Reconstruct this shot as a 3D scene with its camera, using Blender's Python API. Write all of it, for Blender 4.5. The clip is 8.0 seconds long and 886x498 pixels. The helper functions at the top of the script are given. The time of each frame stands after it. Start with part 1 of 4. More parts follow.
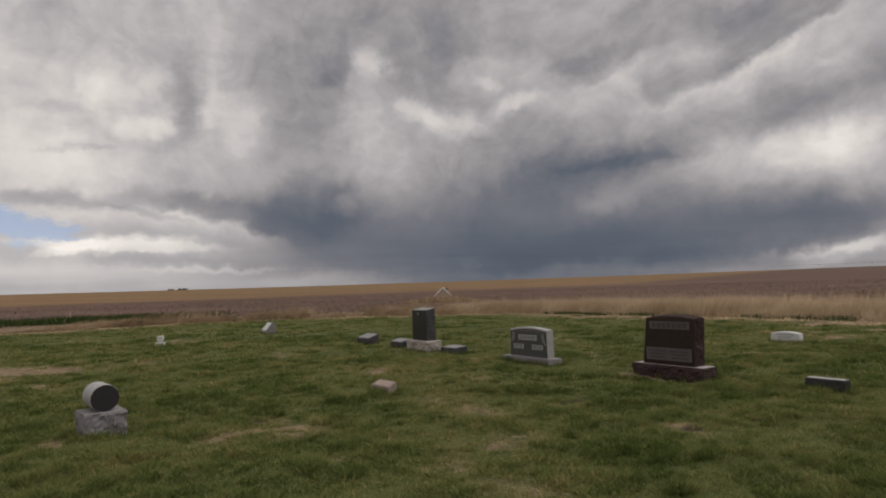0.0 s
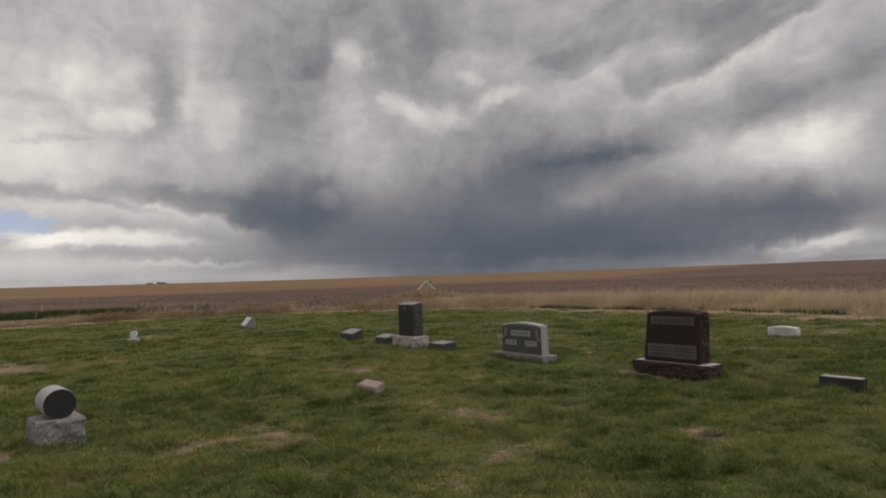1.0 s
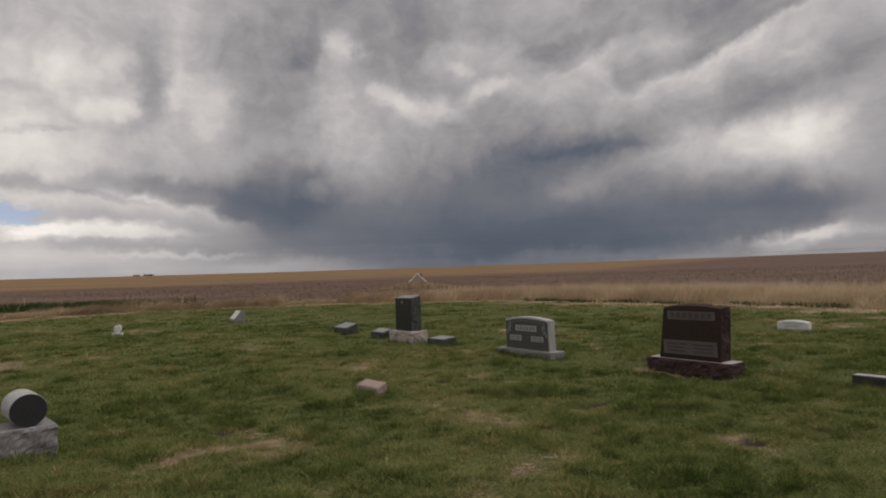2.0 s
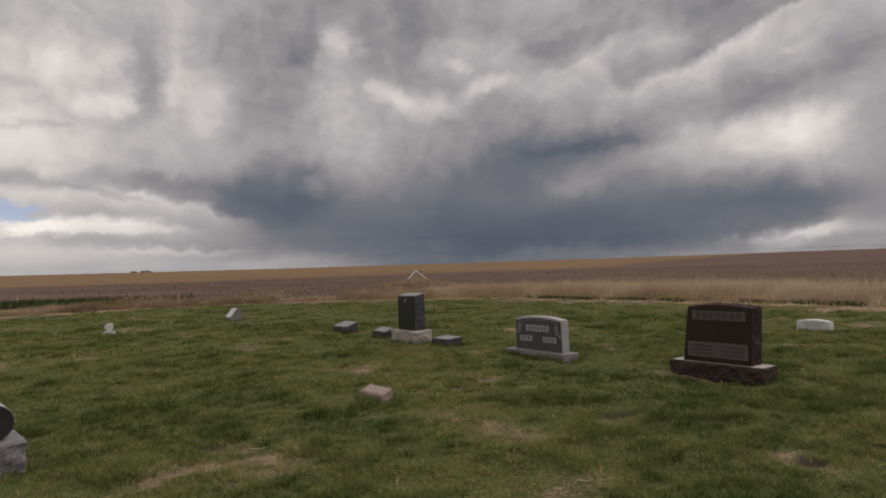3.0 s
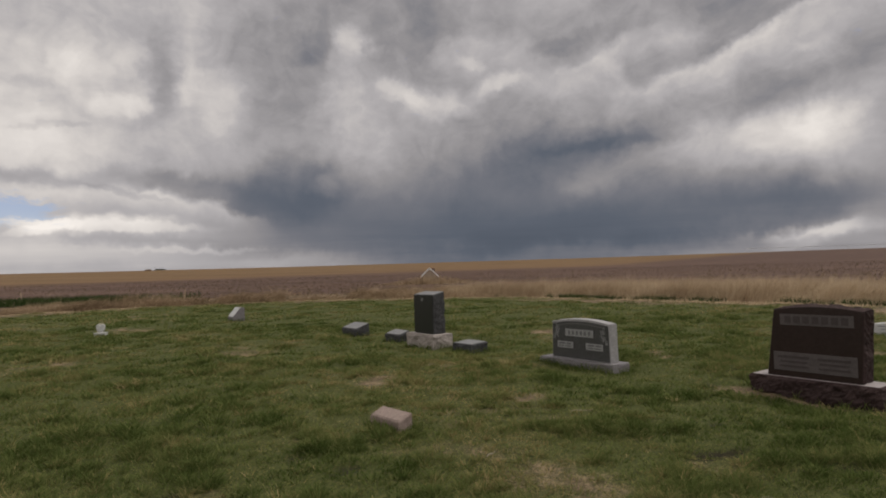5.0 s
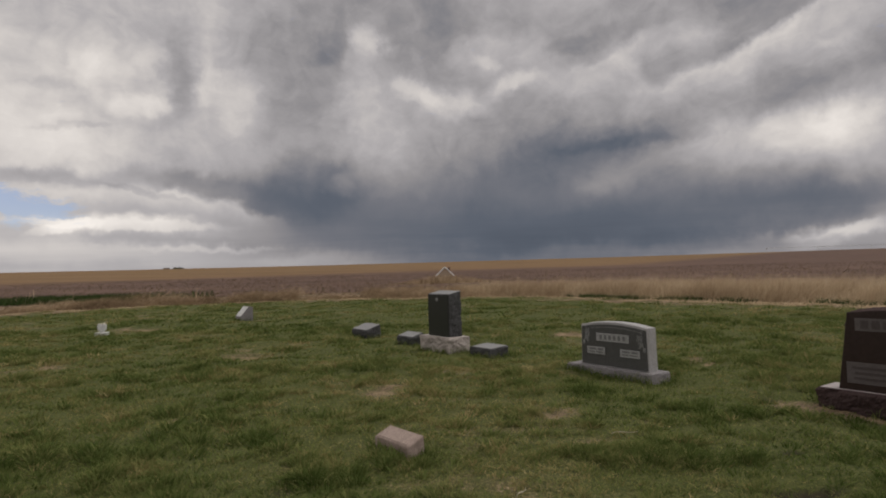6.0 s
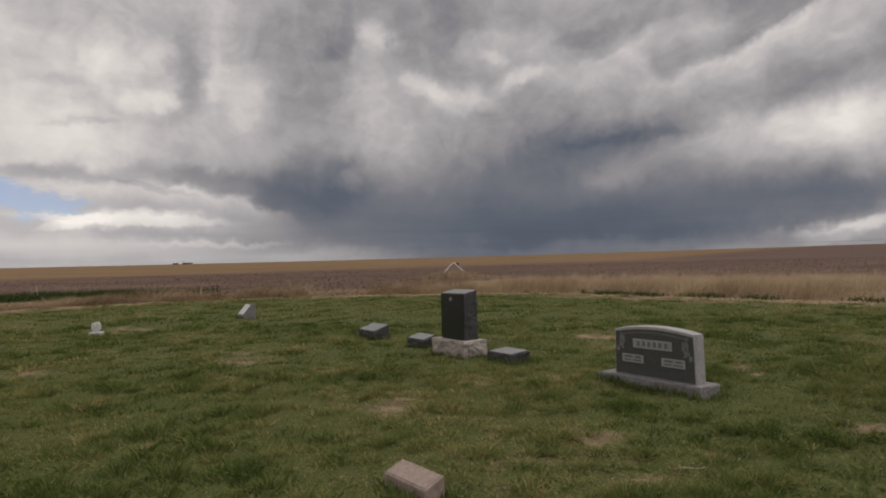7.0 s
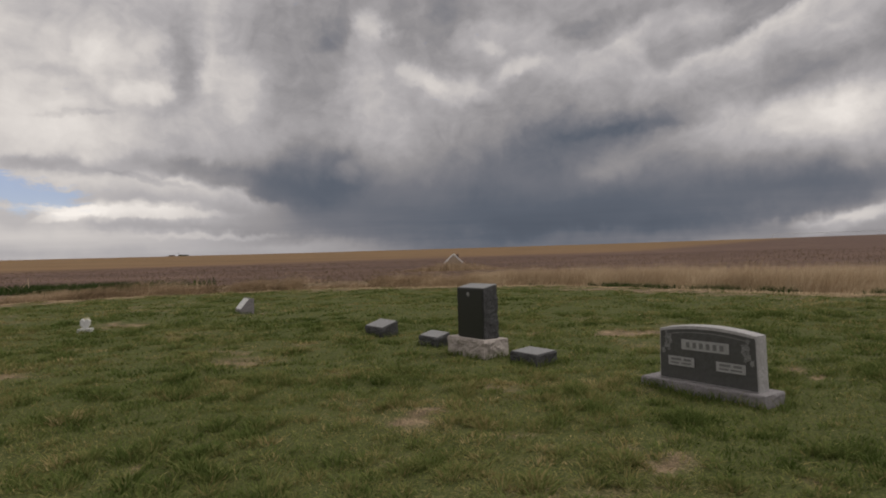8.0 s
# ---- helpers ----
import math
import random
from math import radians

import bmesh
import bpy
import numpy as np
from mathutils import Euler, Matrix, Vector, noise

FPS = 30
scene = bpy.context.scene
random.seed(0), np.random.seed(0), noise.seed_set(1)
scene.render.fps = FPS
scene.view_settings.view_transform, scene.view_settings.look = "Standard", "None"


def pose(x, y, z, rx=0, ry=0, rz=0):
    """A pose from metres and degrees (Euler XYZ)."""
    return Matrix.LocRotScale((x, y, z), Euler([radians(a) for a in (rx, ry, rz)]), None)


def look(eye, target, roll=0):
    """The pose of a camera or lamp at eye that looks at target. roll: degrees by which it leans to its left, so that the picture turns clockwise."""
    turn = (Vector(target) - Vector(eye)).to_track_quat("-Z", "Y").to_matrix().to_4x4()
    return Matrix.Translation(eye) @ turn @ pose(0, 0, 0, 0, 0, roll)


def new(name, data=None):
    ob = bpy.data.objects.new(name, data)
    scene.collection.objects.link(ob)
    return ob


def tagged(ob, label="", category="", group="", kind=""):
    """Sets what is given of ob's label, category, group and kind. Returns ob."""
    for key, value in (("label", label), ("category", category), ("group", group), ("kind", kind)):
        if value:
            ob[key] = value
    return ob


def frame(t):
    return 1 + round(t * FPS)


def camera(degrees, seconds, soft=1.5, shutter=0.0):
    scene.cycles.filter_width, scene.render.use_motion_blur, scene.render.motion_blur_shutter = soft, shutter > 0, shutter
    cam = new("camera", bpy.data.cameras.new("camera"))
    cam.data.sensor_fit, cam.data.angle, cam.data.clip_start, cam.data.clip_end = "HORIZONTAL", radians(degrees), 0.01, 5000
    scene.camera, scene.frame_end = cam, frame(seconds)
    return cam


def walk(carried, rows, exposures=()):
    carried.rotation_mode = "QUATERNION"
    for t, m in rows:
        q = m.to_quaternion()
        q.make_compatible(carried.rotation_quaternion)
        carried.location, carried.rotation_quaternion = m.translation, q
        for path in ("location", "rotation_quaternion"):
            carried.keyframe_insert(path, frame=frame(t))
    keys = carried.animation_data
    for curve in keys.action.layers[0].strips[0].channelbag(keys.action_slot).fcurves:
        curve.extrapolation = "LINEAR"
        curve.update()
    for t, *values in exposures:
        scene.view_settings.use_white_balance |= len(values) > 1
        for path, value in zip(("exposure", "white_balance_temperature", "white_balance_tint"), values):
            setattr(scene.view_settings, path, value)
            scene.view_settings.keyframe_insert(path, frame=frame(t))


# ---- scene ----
cam = camera(71.7, 8.0, soft=1.9)
PATH = [
    (0, (0.179, 0.249, 1.5), (0.125, 2.244, 1.628), -1.9),
    (0.5, (0.107, 0.57, 1.506), (0.09, 2.566, 1.624), -1.9),
    (1, (0.036, 0.866, 1.497), (0.039, 2.863, 1.603), -1.9),
    (1.5, (-0.088, 1.164, 1.501), (-0.064, 3.162, 1.592), -1.9),
    (3, (-0.318, 2.078, 1.512), (-0.275, 4.077, 1.581), -1.8),
    (3.5, (-0.404, 2.418, 1.491), (-0.366, 4.416, 1.558), -1.8),
    (4, (-0.439, 2.811, 1.487), (-0.407, 4.81, 1.555), -1.7),
    (4.5, (-0.468, 3.187, 1.48), (-0.444, 5.186, 1.546), -1.7),
    (6, (-0.5, 4.483, 1.431), (-0.546, 6.481, 1.495), -1.6),
    (6.5, (-0.558, 4.925, 1.432), (-0.619, 6.923, 1.489), -1.5),
    (7, (-0.625, 5.386, 1.461), (-0.697, 7.385, 1.51), -1.6),
    (7.5, (-0.795, 5.793, 1.486), (-0.864, 7.792, 1.52), -1.6),
    (8, (-0.948, 6.178, 1.476), (-1.01, 8.177, 1.497), -1.7),
]
walk(cam, [(t, look(eye, target, roll)) for t, eye, target, roll in PATH])

# ---- light: a broken storm sky, with a weak veiled sun ----
SUN_EL, SUN_AZ = 56.0, 78.0          # degrees; azimuth to the right of the view


class Sum:
    """A value in a node tree, with arithmetic."""

    def __init__(self, tree, socket):
        self.tree, self.socket = tree, socket

    def op(self, kind, *others, clamp=False):
        n = self.tree.nodes.new("ShaderNodeMath")
        n.operation, n.use_clamp = kind, clamp
        for slot, v in zip(n.inputs, (self, *others)):
            if isinstance(v, Sum):
                self.tree.links.new(v.socket, slot)
            else:
                slot.default_value = v
        return Sum(self.tree, n.outputs[0])

    def __add__(self, o): return self.op("ADD", o)
    def __sub__(self, o): return self.op("SUBTRACT", o)
    def __mul__(self, o): return self.op("MULTIPLY", o)
    def ramp(self, a, b, lo=0.0, hi=1.0):
        n = self.tree.nodes.new("ShaderNodeMapRange")
        n.interpolation_type = "SMOOTHSTEP"
        self.tree.links.new(self.socket, n.inputs[0])
        for i, v in enumerate((a, b, lo, hi)):
            n.inputs[1 + i].default_value = v
        return Sum(self.tree, n.outputs[0])


def vec(tree, x, y, z=0.0):
    n = tree.nodes.new("ShaderNodeCombineXYZ")
    for slot, v in zip(n.inputs, (x, y, z)):
        if isinstance(v, Sum):
            tree.links.new(v.socket, slot)
        else:
            slot.default_value = v
    return n.outputs[0]


def fbm(tree, vector, scale, detail=4.0, rough=0.55, distort=0.0):
    n = tree.nodes.new("ShaderNodeTexNoise")
    tree.links.new(vector, n.inputs["Vector"])
    n.inputs["Scale"].default_value, n.inputs["Detail"].default_value = scale, detail
    n.inputs["Roughness"].default_value, n.inputs["Distortion"].default_value = rough, distort
    return Sum(tree, n.outputs["Fac"])


def lin(r, g, b):
    """Linear colour from 0..255 display values."""
    out = []
    for c in (r, g, b):
        c /= 255
        out.append(c / 12.92 if c <= 0.04045 else ((c + 0.055) / 1.055) ** 2.4)
    return (*out, 1.0)


def gradient(tree, value, stops):
    n = tree.nodes.new("ShaderNodeValToRGB")
    tree.links.new(value.socket, n.inputs[0])
    els = n.color_ramp.elements
    while len(els) < len(stops):
        els.new(0.5)
    for e, (p, c) in zip(els, stops):
        e.position, e.color = p, c
    return n.outputs[0]


def mixed(tree, fac, a, b):
    n = tree.nodes.new("ShaderNodeMix")
    n.data_type = "RGBA"
    for slot, v in ((n.inputs[0], fac), (n.inputs[6], a), (n.inputs[7], b)):
        v = v.socket if isinstance(v, Sum) else v
        if isinstance(v, (int, float, tuple)):
            slot.default_value = v
        else:
            tree.links.new(v, slot)
    return n.outputs[2]


# cloud masses: azimuth, elevation, half width, half height (degrees), slope, tone, crispness
STORM = [
    (-0.7, 3.2, 18.86, 3.26, 0, -0.144, 1), (-5.9, 6.0, 14.70, 3.54, 0, -0.058, 1), (12.8, 4.2, 17.93, 3.47, 4, -0.094, 1),
    (-13.1, 7.6, 4.33, 2.60, 0, -0.115, 2), (3.8, 9.0, 6.26, 2.07, 5, -0.065, 1), (10.6, 9.7, 6.07, 2.22, 8, -0.094, 2),
    (15.6, 10.8, 4.77, 0.57, 6, -0.058, 1), (21.3, 3.4, 9.91, 2.21, 5, -0.065, 1), (28.2, 4.8, 5.77, 1.36, 4, -0.079, 1),
    (32.1, 5.2, 2.87, 1.11, 0, -0.050, 1),
]
SHELF = [
    (-14.5, 17.2, 2.98, 4.61, 0, -0.078, 1), (-24.2, 18.0, 1.32, 3.62, 0, -0.047, 2), (-10.2, 21.6, 2.82, 3.91, 15, -0.062, 1),
    (0.0, 22.3, 2.65, 4.76, 0, -0.062, 2), (-4.3, 23.1, 4.21, 3.17, 0, -0.039, 1), (11.0, 19.6, 3.57, 0.83, 8, -0.078, 2),
    (25.9, 21.2, 4.28, 1.33, 8, -0.078, 2), (29.6, 14.3, 6.80, 1.47, 8, -0.055, 1), (18.8, 17.0, 1.66, 1.40, 10, -0.055, 2),
    (7.6, 11.9, 8.32, 1.57, 0, -0.039, 1), (-21.0, 10.1, 7.38, 1.48, -4, 0.016, 1), (-19.1, 7.6, 5.67, 1.40, -8, -0.078, 1),
    (-33.3, 15.2, 1.48, 0.44, 5, -0.055, 1), (-32.7, 12.2, 1.50, 0.31, 4, -0.062, 1),
]
LIT = [
    (-35.4, 13.3, 5.28, 3.45, 0, 0.14, 1), (-32.3, 10.5, 7.18, 2.01, 0, 0.1, 1), (-30.3, 16.5, 2.17, 2.06, 0, 0.08, 3),
    (-26.7, 16.6, 1.35, 2.60, 0, 0.07, 3), (-27.3, 14.3, 2.30, 0.85, 3, 0.11, 2), (-22.3, 16.3, 1.18, 2.35, -6, 0.07, 2),
    (-19.0, 14.8, 1.80, 2.40, 0, 0.07, 2), (-33.9, 18.6, 4.37, 1.76, -10, 0.05, 1), (-24.2, 22.1, 5.29, 2.90, 0, 0.04, 1),
]
BILLOWS = [
    (-8.8, 16.8, 2.84, 3.92, -6, 0.025, 1), (-7.3, 20.5, 1.46, 0.73, -25, 0.090, 2), (-4.2, 16.6, 1.68, 0.84, -20, 0.081, 2),
    (-0.8, 15.3, 2.38, 1.16, -10, 0.108, 2), (3.6, 19.0, 3.69, 1.58, 6, 0.090, 2), (5.1, 16.4, 2.89, 0.74, 12, 0.090, 2),
    (13.5, 17.2, 5.50, 1.96, 6, 0.072, 2), (-6.2, 12.7, 3.66, 3.16, 0, 0.036, 1), (21.8, 19.7, 1.28, 1.96, 0, 0.072, 2),
    (19.6, 14.3, 2.82, 1.30, 20, 0.045, 1), (-10.8, 7.9, 1.12, 0.83, 0, 0.072, 2), (12.9, 6.8, 2.26, 1.34, 0, 0.054, 1),
]
EAST = [
    (32.6, 10.8, 2.81, 1.69, 15, 0.18, 1), (29.3, 9.7, 2.41, 1.85, 0, 0.06, 2), (25.6, 9.7, 3.44, 1.81, 10, 0.08, 2),
    (20.7, 9.1, 5.09, 1.09, 6, 0.05, 1), (33.7, 7.6, 2.93, 1.76, 0, 0.09, 1), (31.2, 2.0, 2.71, 0.54, 6, 0.08, 2),
    (33.4, 3.0, 2.21, 0.79, 0, 0.05, 1), (28.0, 1.1, 7.01, 0.42, 5, 0.04, 1),
]
LOW = [
    (-31.1, 1.8, 10.87, 1.00, 0, 0.06, 1), (-13.3, 1.1, 6.52, 0.62, 0, 0.08, 1), (9.7, 1.1, 4.63, 0.73, 3, 0.04, 2),
    (20.7, 1.0, 7.40, 0.69, 5, 0.02, 2), (-19.6, 2.2, 2.82, 0.30, 0, 0.05, 1), (-27.4, 3.1, 6.26, 0.33, -3, -0.05, 1),
    (-20.1, 4.1, 3.27, 1.59, -10, -0.05, 1), (-31.5, 6.0, 6.15, 0.45, -6, -0.03, 1), (-35.3, 8.3, 4.22, 0.39, -3, -0.08, 1),
    (-24.2, 8.4, 5.28, 0.58, -6, -0.08, 1),
]
WISPS = [
    (-29.0, 4.4, 6.86, 0.42, -2, 0.104, 3), (-33.2, 3.9, 2.11, 0.37, 10, 0.096, 3), (-27.5, 3.2, 5.80, 0.37, -1, -0.030, 2),
    (-22.2, 2.3, 4.75, 0.21, -2, 0.048, 2), (-32.4, 3.7, 0.84, 0.53, 0, 0.048, 2), (-33.5, 15.4, 3.17, 0.32, 5, -0.025, 1),
    (-32.5, 12.2, 2.37, 0.21, 8, -0.055, 2), (-27.3, 7.1, 2.90, 0.21, -10, -0.060, 2), (-35.7, 8.1, 6.33, 0.47, 3, -0.040, 2),
    (-24.5, 16.6, 1.16, 3.69, 0, -0.025, 2), (-22.2, 16.8, 0.95, 1.90, -8, 0.048, 1), (-18.6, 16.3, 1.37, 1.90, 10, 0.032, 1),
    (-13.7, 17.8, 2.64, 3.96, 0, -0.035, 2), (-7.9, 20.3, 1.37, 0.95, -30, 0.072, 2),
]
FOLDS = [
    (-7.8, 13.7, 2.90, 5.01, 0, 0.026, 2), (-4.0, 16.9, 1.79, 0.63, -12, 0.060, 2), (-0.3, 15.2, 2.37, 0.53, -14, 0.045, 2),
    (5.5, 16.6, 1.58, 0.47, 20, 0.068, 2), (3.2, 18.6, 1.37, 0.47, -15, 0.053, 2), (14.8, 10.8, 4.48, 0.47, 3, -0.040, 2),
    (12.7, 7.3, 1.85, 1.48, 0, 0.038, 1), (32.1, 10.3, 1.90, 1.58, 50, 0.090, 1), (17.9, 17.0, 1.69, 0.84, 15, -0.020, 1),
    (30.7, 13.6, 3.17, 1.37, 20, -0.016, 1), (-12.8, 9.4, 2.64, 2.11, 0, -0.020, 1), (-10.1, 7.1, 1.16, 0.74, 0, -0.020, 2),
    (28.7, 2.0, 3.17, 0.53, 4, 0.038, 2), (32.2, 2.2, 3.69, 0.47, 4, 0.075, 2),
]
# cloud edges: azimuth, elevation, half length, slope, tone and depth below, tone and depth above
EDGES = [
    (-30.3, 7.3, 5.92, 0, 0.09, 1.37, -0.06, 1.14),
    (-21.0, 6.2, 5.07, -14, 0.15, 1.48, -0.09, 1.98),
    (27.9, 18.7, 7.85, 23, 0.16, 2.81, -0.07, 2.34),
    (14.5, 18.5, 4.96, 14, 0.07, 2.56, -0.06, 1.79),
    (-28.8, 4.9, 4.87, -4, 0.2, 0.93, -0.02, 0.56),
    (-32.7, 4.5, 1.50, 12, 0.12, 0.80, 0, 0.45),
    (-10.8, 19.0, 2.55, 12, 0.05, 2.60, -0.06, 2.08),
    (31.2, 2.5, 3.49, 5, 0.08, 0.72, -0.05, 0.91),
]


def storm_sky():
    world = bpy.data.worlds.new("storm_sky")
    scene.world = world
    world.use_nodes = True
    tree = world.node_tree
    tree.nodes.clear()
    sky = tree.nodes.new("ShaderNodeTexSky")
    sky.sky_type, sky.sun_disc, sky.dust_density = "NISHITA", False, 0.3
    sky.sun_elevation, sky.sun_rotation = radians(SUN_EL), radians(SUN_AZ)
    blue = tree.nodes.new("ShaderNodeVectorMath")
    blue.operation = "MULTIPLY"
    blue.inputs[1].default_value = (0.086, 0.084, 0.106)
    tree.links.new(sky.outputs[0], blue.inputs[0])
    at = tree.nodes.new("ShaderNodeTexCoord")
    split = tree.nodes.new("ShaderNodeSeparateXYZ")
    tree.links.new(at.outputs["Generated"], split.inputs[0])
    x, y, z = (Sum(tree, s) for s in split.outputs)
    az = x.op("ARCTAN2", y) * 57.2958
    el = z.op("ARCSINE") * 57.2958
    d = at.outputs["Generated"]
    # ragged edges: the masses are pushed about by three sizes of billow
    big, big2 = fbm(tree, d, 6.0, 2.0, 0.5), fbm(tree, vec(tree, z, x, y), 6.0, 2.0, 0.5)
    fine, fine2 = fbm(tree, d, 19.0, 3.0, 0.5, 0.3), fbm(tree, vec(tree, y, z, x), 19.0, 3.0, 0.5, 0.3)
    curl, curl2 = fbm(tree, d, 55.0, 3.0, 0.55), fbm(tree, vec(tree, z, x, y), 55.0, 3.0, 0.55)
    wa = az + (big - 0.5) * 4.6 + (fine - 0.5) * 3.0 + (curl - 0.5) * 1.1
    we = el + (big2 - 0.5) * 2.4 + (fine2 - 0.5) * 1.9 + (curl2 - 0.5) * 0.8
    tone = None
    na, ne = az + (fine - 0.5) * 2.2 + (curl - 0.5) * 1.6, el + (fine2 - 0.5) * 1.0 + (curl2 - 0.5) * 0.9
    loose = [(*m, wa, we) for m in STORM + SHELF + LIT + BILLOWS + EAST + LOW]
    for a, e, sa, se, slope, amount, crisp, ua, ue in loose + [(*m, na, ne) for m in WISPS + FOLDS]:
        c, s = math.cos(radians(slope)), math.sin(radians(slope))
        p, q = -(a * c + e * s) / sa, (a * s - e * c) / se
        if slope:
            p, q = ue.op("MULTIPLY_ADD", s / sa, p), ua.op("MULTIPLY_ADD", -s / se, q)
        p, q = ua.op("MULTIPLY_ADD", c / sa, p), ue.op("MULTIPLY_ADD", c / se, q)
        g = q.op("MULTIPLY_ADD", q, p * p)
        if crisp > 1:
            g = (g * 0.7 ** (1 - 1 / crisp)).op("POWER", float(crisp))
        shape = tree.nodes.new("ShaderNodeMath")
        shape.operation = "POWER"
        shape.inputs[0].default_value = math.exp(-0.7)
        tree.links.new(g.socket, shape.inputs[1])
        tone = Sum(tree, shape.outputs[0]).op("MULTIPLY_ADD", amount, 0.0 if tone is None else tone)
    for a, e, length, slope, below, deep, above, high in EDGES:
        c, s = math.cos(radians(slope)), math.sin(radians(slope))
        p, q = (wa - a) * c + (we - e) * s, (we - e) * c - (wa - a) * s
        p = p * (1 / length)
        reach = ((p * p).op("POWER", 2.0) * -0.7).op("EXPONENT")
        under = q.ramp(0.6, -0.45) * (q * (1 / deep)).op("MINIMUM", 0.0).op("EXPONENT") * below
        tone = tone + reach * under
        if above:
            over = q.ramp(-0.45, 0.6) * (q * (-1 / high)).op("MINIMUM", 0.0).op("EXPONENT") * above
            tone = tone + reach * over
    # hanging veils high up ahead, slanting bands to the right, flat layers low down
    veil = (fbm(tree, vec(tree, wa * 0.22, we * 0.07), 1.0, 3.0, 0.5) - 0.5) * el.ramp(8.0, 15.0) * az.ramp(-4.0, 10.0, 1.0, 0.0) * 0.26
    band = (fbm(tree, vec(tree, (wa * 0.94 + we * 0.34) * 0.05, (we * 0.94 - wa * 0.34) * 0.30), 1.0, 3.0, 0.5) - 0.5) * az.ramp(2.0, 18.0) * el.ramp(4.0, 12.0) * 0.22
    flat = (fbm(tree, vec(tree, az * 0.06, el * 0.7), 1.0, 4.0, 0.55) - 0.5) * el.ramp(7.0, 1.0) * 0.16
    bill = (fbm(tree, d, 15.0, 6.0, 0.55, 0.7) - 0.5) * el.ramp(3.0, 11.0) * 0.20 + (fbm(tree, vec(tree, na * 0.5, ne * 0.9), 1.0, 5.0, 0.6, 0.4) - 0.5) * el.ramp(5.0, 12.0) * 0.09
    wide = (fbm(tree, d, 5.0, 2.0, 0.5) - 0.5) * 0.10
    # the cloud is thinner and brighter overhead and behind
    behind = y.ramp(0.55, -0.5) * 0.17 + el.ramp(27.0, 60.0) * 0.30
    low_east = el.ramp(4.5, 1.5) * az.ramp(-8.0, 4.0) * az.ramp(32.0, 27.0) * -0.05
    low_west = el.ramp(1.0, 3.0) * el.ramp(12.0, 8.0) * az.ramp(-14.0, -22.0) * 0.055
    tone = tone + low_east + low_west + veil + band + flat + bill + wide + behind + az.ramp(4.0, -26.0) * 0.065 + el.ramp(10.0, 20.0) * 0.01 + 0.60
    cloud = gradient(tree, tone, [
        (0.22, lin(70, 78, 90)), (0.36, lin(92, 98, 109)), (0.46, lin(116, 117, 124)), (0.56, lin(145, 142, 144)),
        (0.68, lin(176, 172, 173)), (0.80, lin(210, 204, 200)), (1.0, lin(248, 241, 234)),
    ])
    # one gap to the blue, low on the left
    gp, gq = (na + 37.3) * (1 / 5.0), (ne - 5.5 + (na + 34.0) * 0.16) * (1 / 1.5)
    gap = ((gp * gp + gq * gq) * -0.7).op("EXPONENT") + (fbm(tree, vec(tree, na * 0.16, ne * 1.1), 1.0, 4.0, 0.6) - 0.5) * 1.9 + (curl - 0.5) * 0.6
    colour = mixed(tree, gap.ramp(0.36, 0.80) * 0.72, cloud, blue.outputs[0])
    bg = tree.nodes.new("ShaderNodeBackground")
    tree.links.new(colour, bg.inputs[0])
    bg.inputs[1].default_value = 1.0
    end = tree.nodes.new("ShaderNodeOutputWorld")
    tree.links.new(bg.outputs[0], end.inputs[0])


storm_sky()
sun = new("sun", bpy.data.lights.new("sun", "SUN"))
sun.data.energy, sun.data.angle, sun.data.color = 1.5, radians(25), (1.0, 0.95, 0.88)
sa, se = radians(SUN_AZ), radians(SUN_EL)
sun.matrix_world = look((math.sin(sa) * math.cos(se) * 50, math.cos(sa) * math.cos(se) * 50, math.sin(se) * 50), (0, 0, 0))


# ---- materials ----
def material(name, rough=0.9, spec=0.3):
    m = bpy.data.materials.new(name)
    m.use_nodes = True
    t = m.node_tree
    b = t.nodes["Principled BSDF"]
    b.inputs["Roughness"].default_value, b.inputs["Specular IOR Level"].default_value = rough, spec
    return m, t, b


def bump(t, b, value, strength, distance):
    n = t.nodes.new("ShaderNodeBump")
    n.inputs["Strength"].default_value, n.inputs["Distance"].default_value = strength, distance
    t.links.new(value.socket, n.inputs["Height"])
    t.links.new(n.outputs[0], b.inputs["Normal"])


def place(t):
    return t.nodes.new("ShaderNodeTexCoord").outputs["Object"]


def granite(name, dark, light, rough, speck=260.0, stain=0.25, relief=0.3, spec=0.4):
    """Speckled stone: crystals, cloudy patches, weather stains."""
    m, t, b = material(name, rough, spec)
    p = place(t)
    crystals = fbm(t, p, speck, 2.0, 0.7)
    cloudy = fbm(t, p, 9.0, 4.0, 0.6)
    c = gradient(t, crystals, [(0.36, dark), (0.5, tuple((a + b2) / 2 for a, b2 in zip(dark, light))), (0.66, light)])
    blotch = fbm(t, p, 34.0, 3.0, 0.65)
    c = mixed(t, blotch.ramp(0.42, 0.62) * 0.55, c, dark)
    weather = tuple(v * 0.55 for v in dark[:3]) + (1.0,)
    c = mixed(t, cloudy.ramp(0.45, 0.75) * stain, c, weather)
    t.links.new(c, b.inputs["Base Color"])
    bump(t, b, fbm(t, p, 60.0, 4.0, 0.6), relief, 0.004)
    return m


def g3(v, tint=(1.0, 1.0, 1.0)):
    return (v * tint[0], v * tint[1], v * tint[2], 1.0)


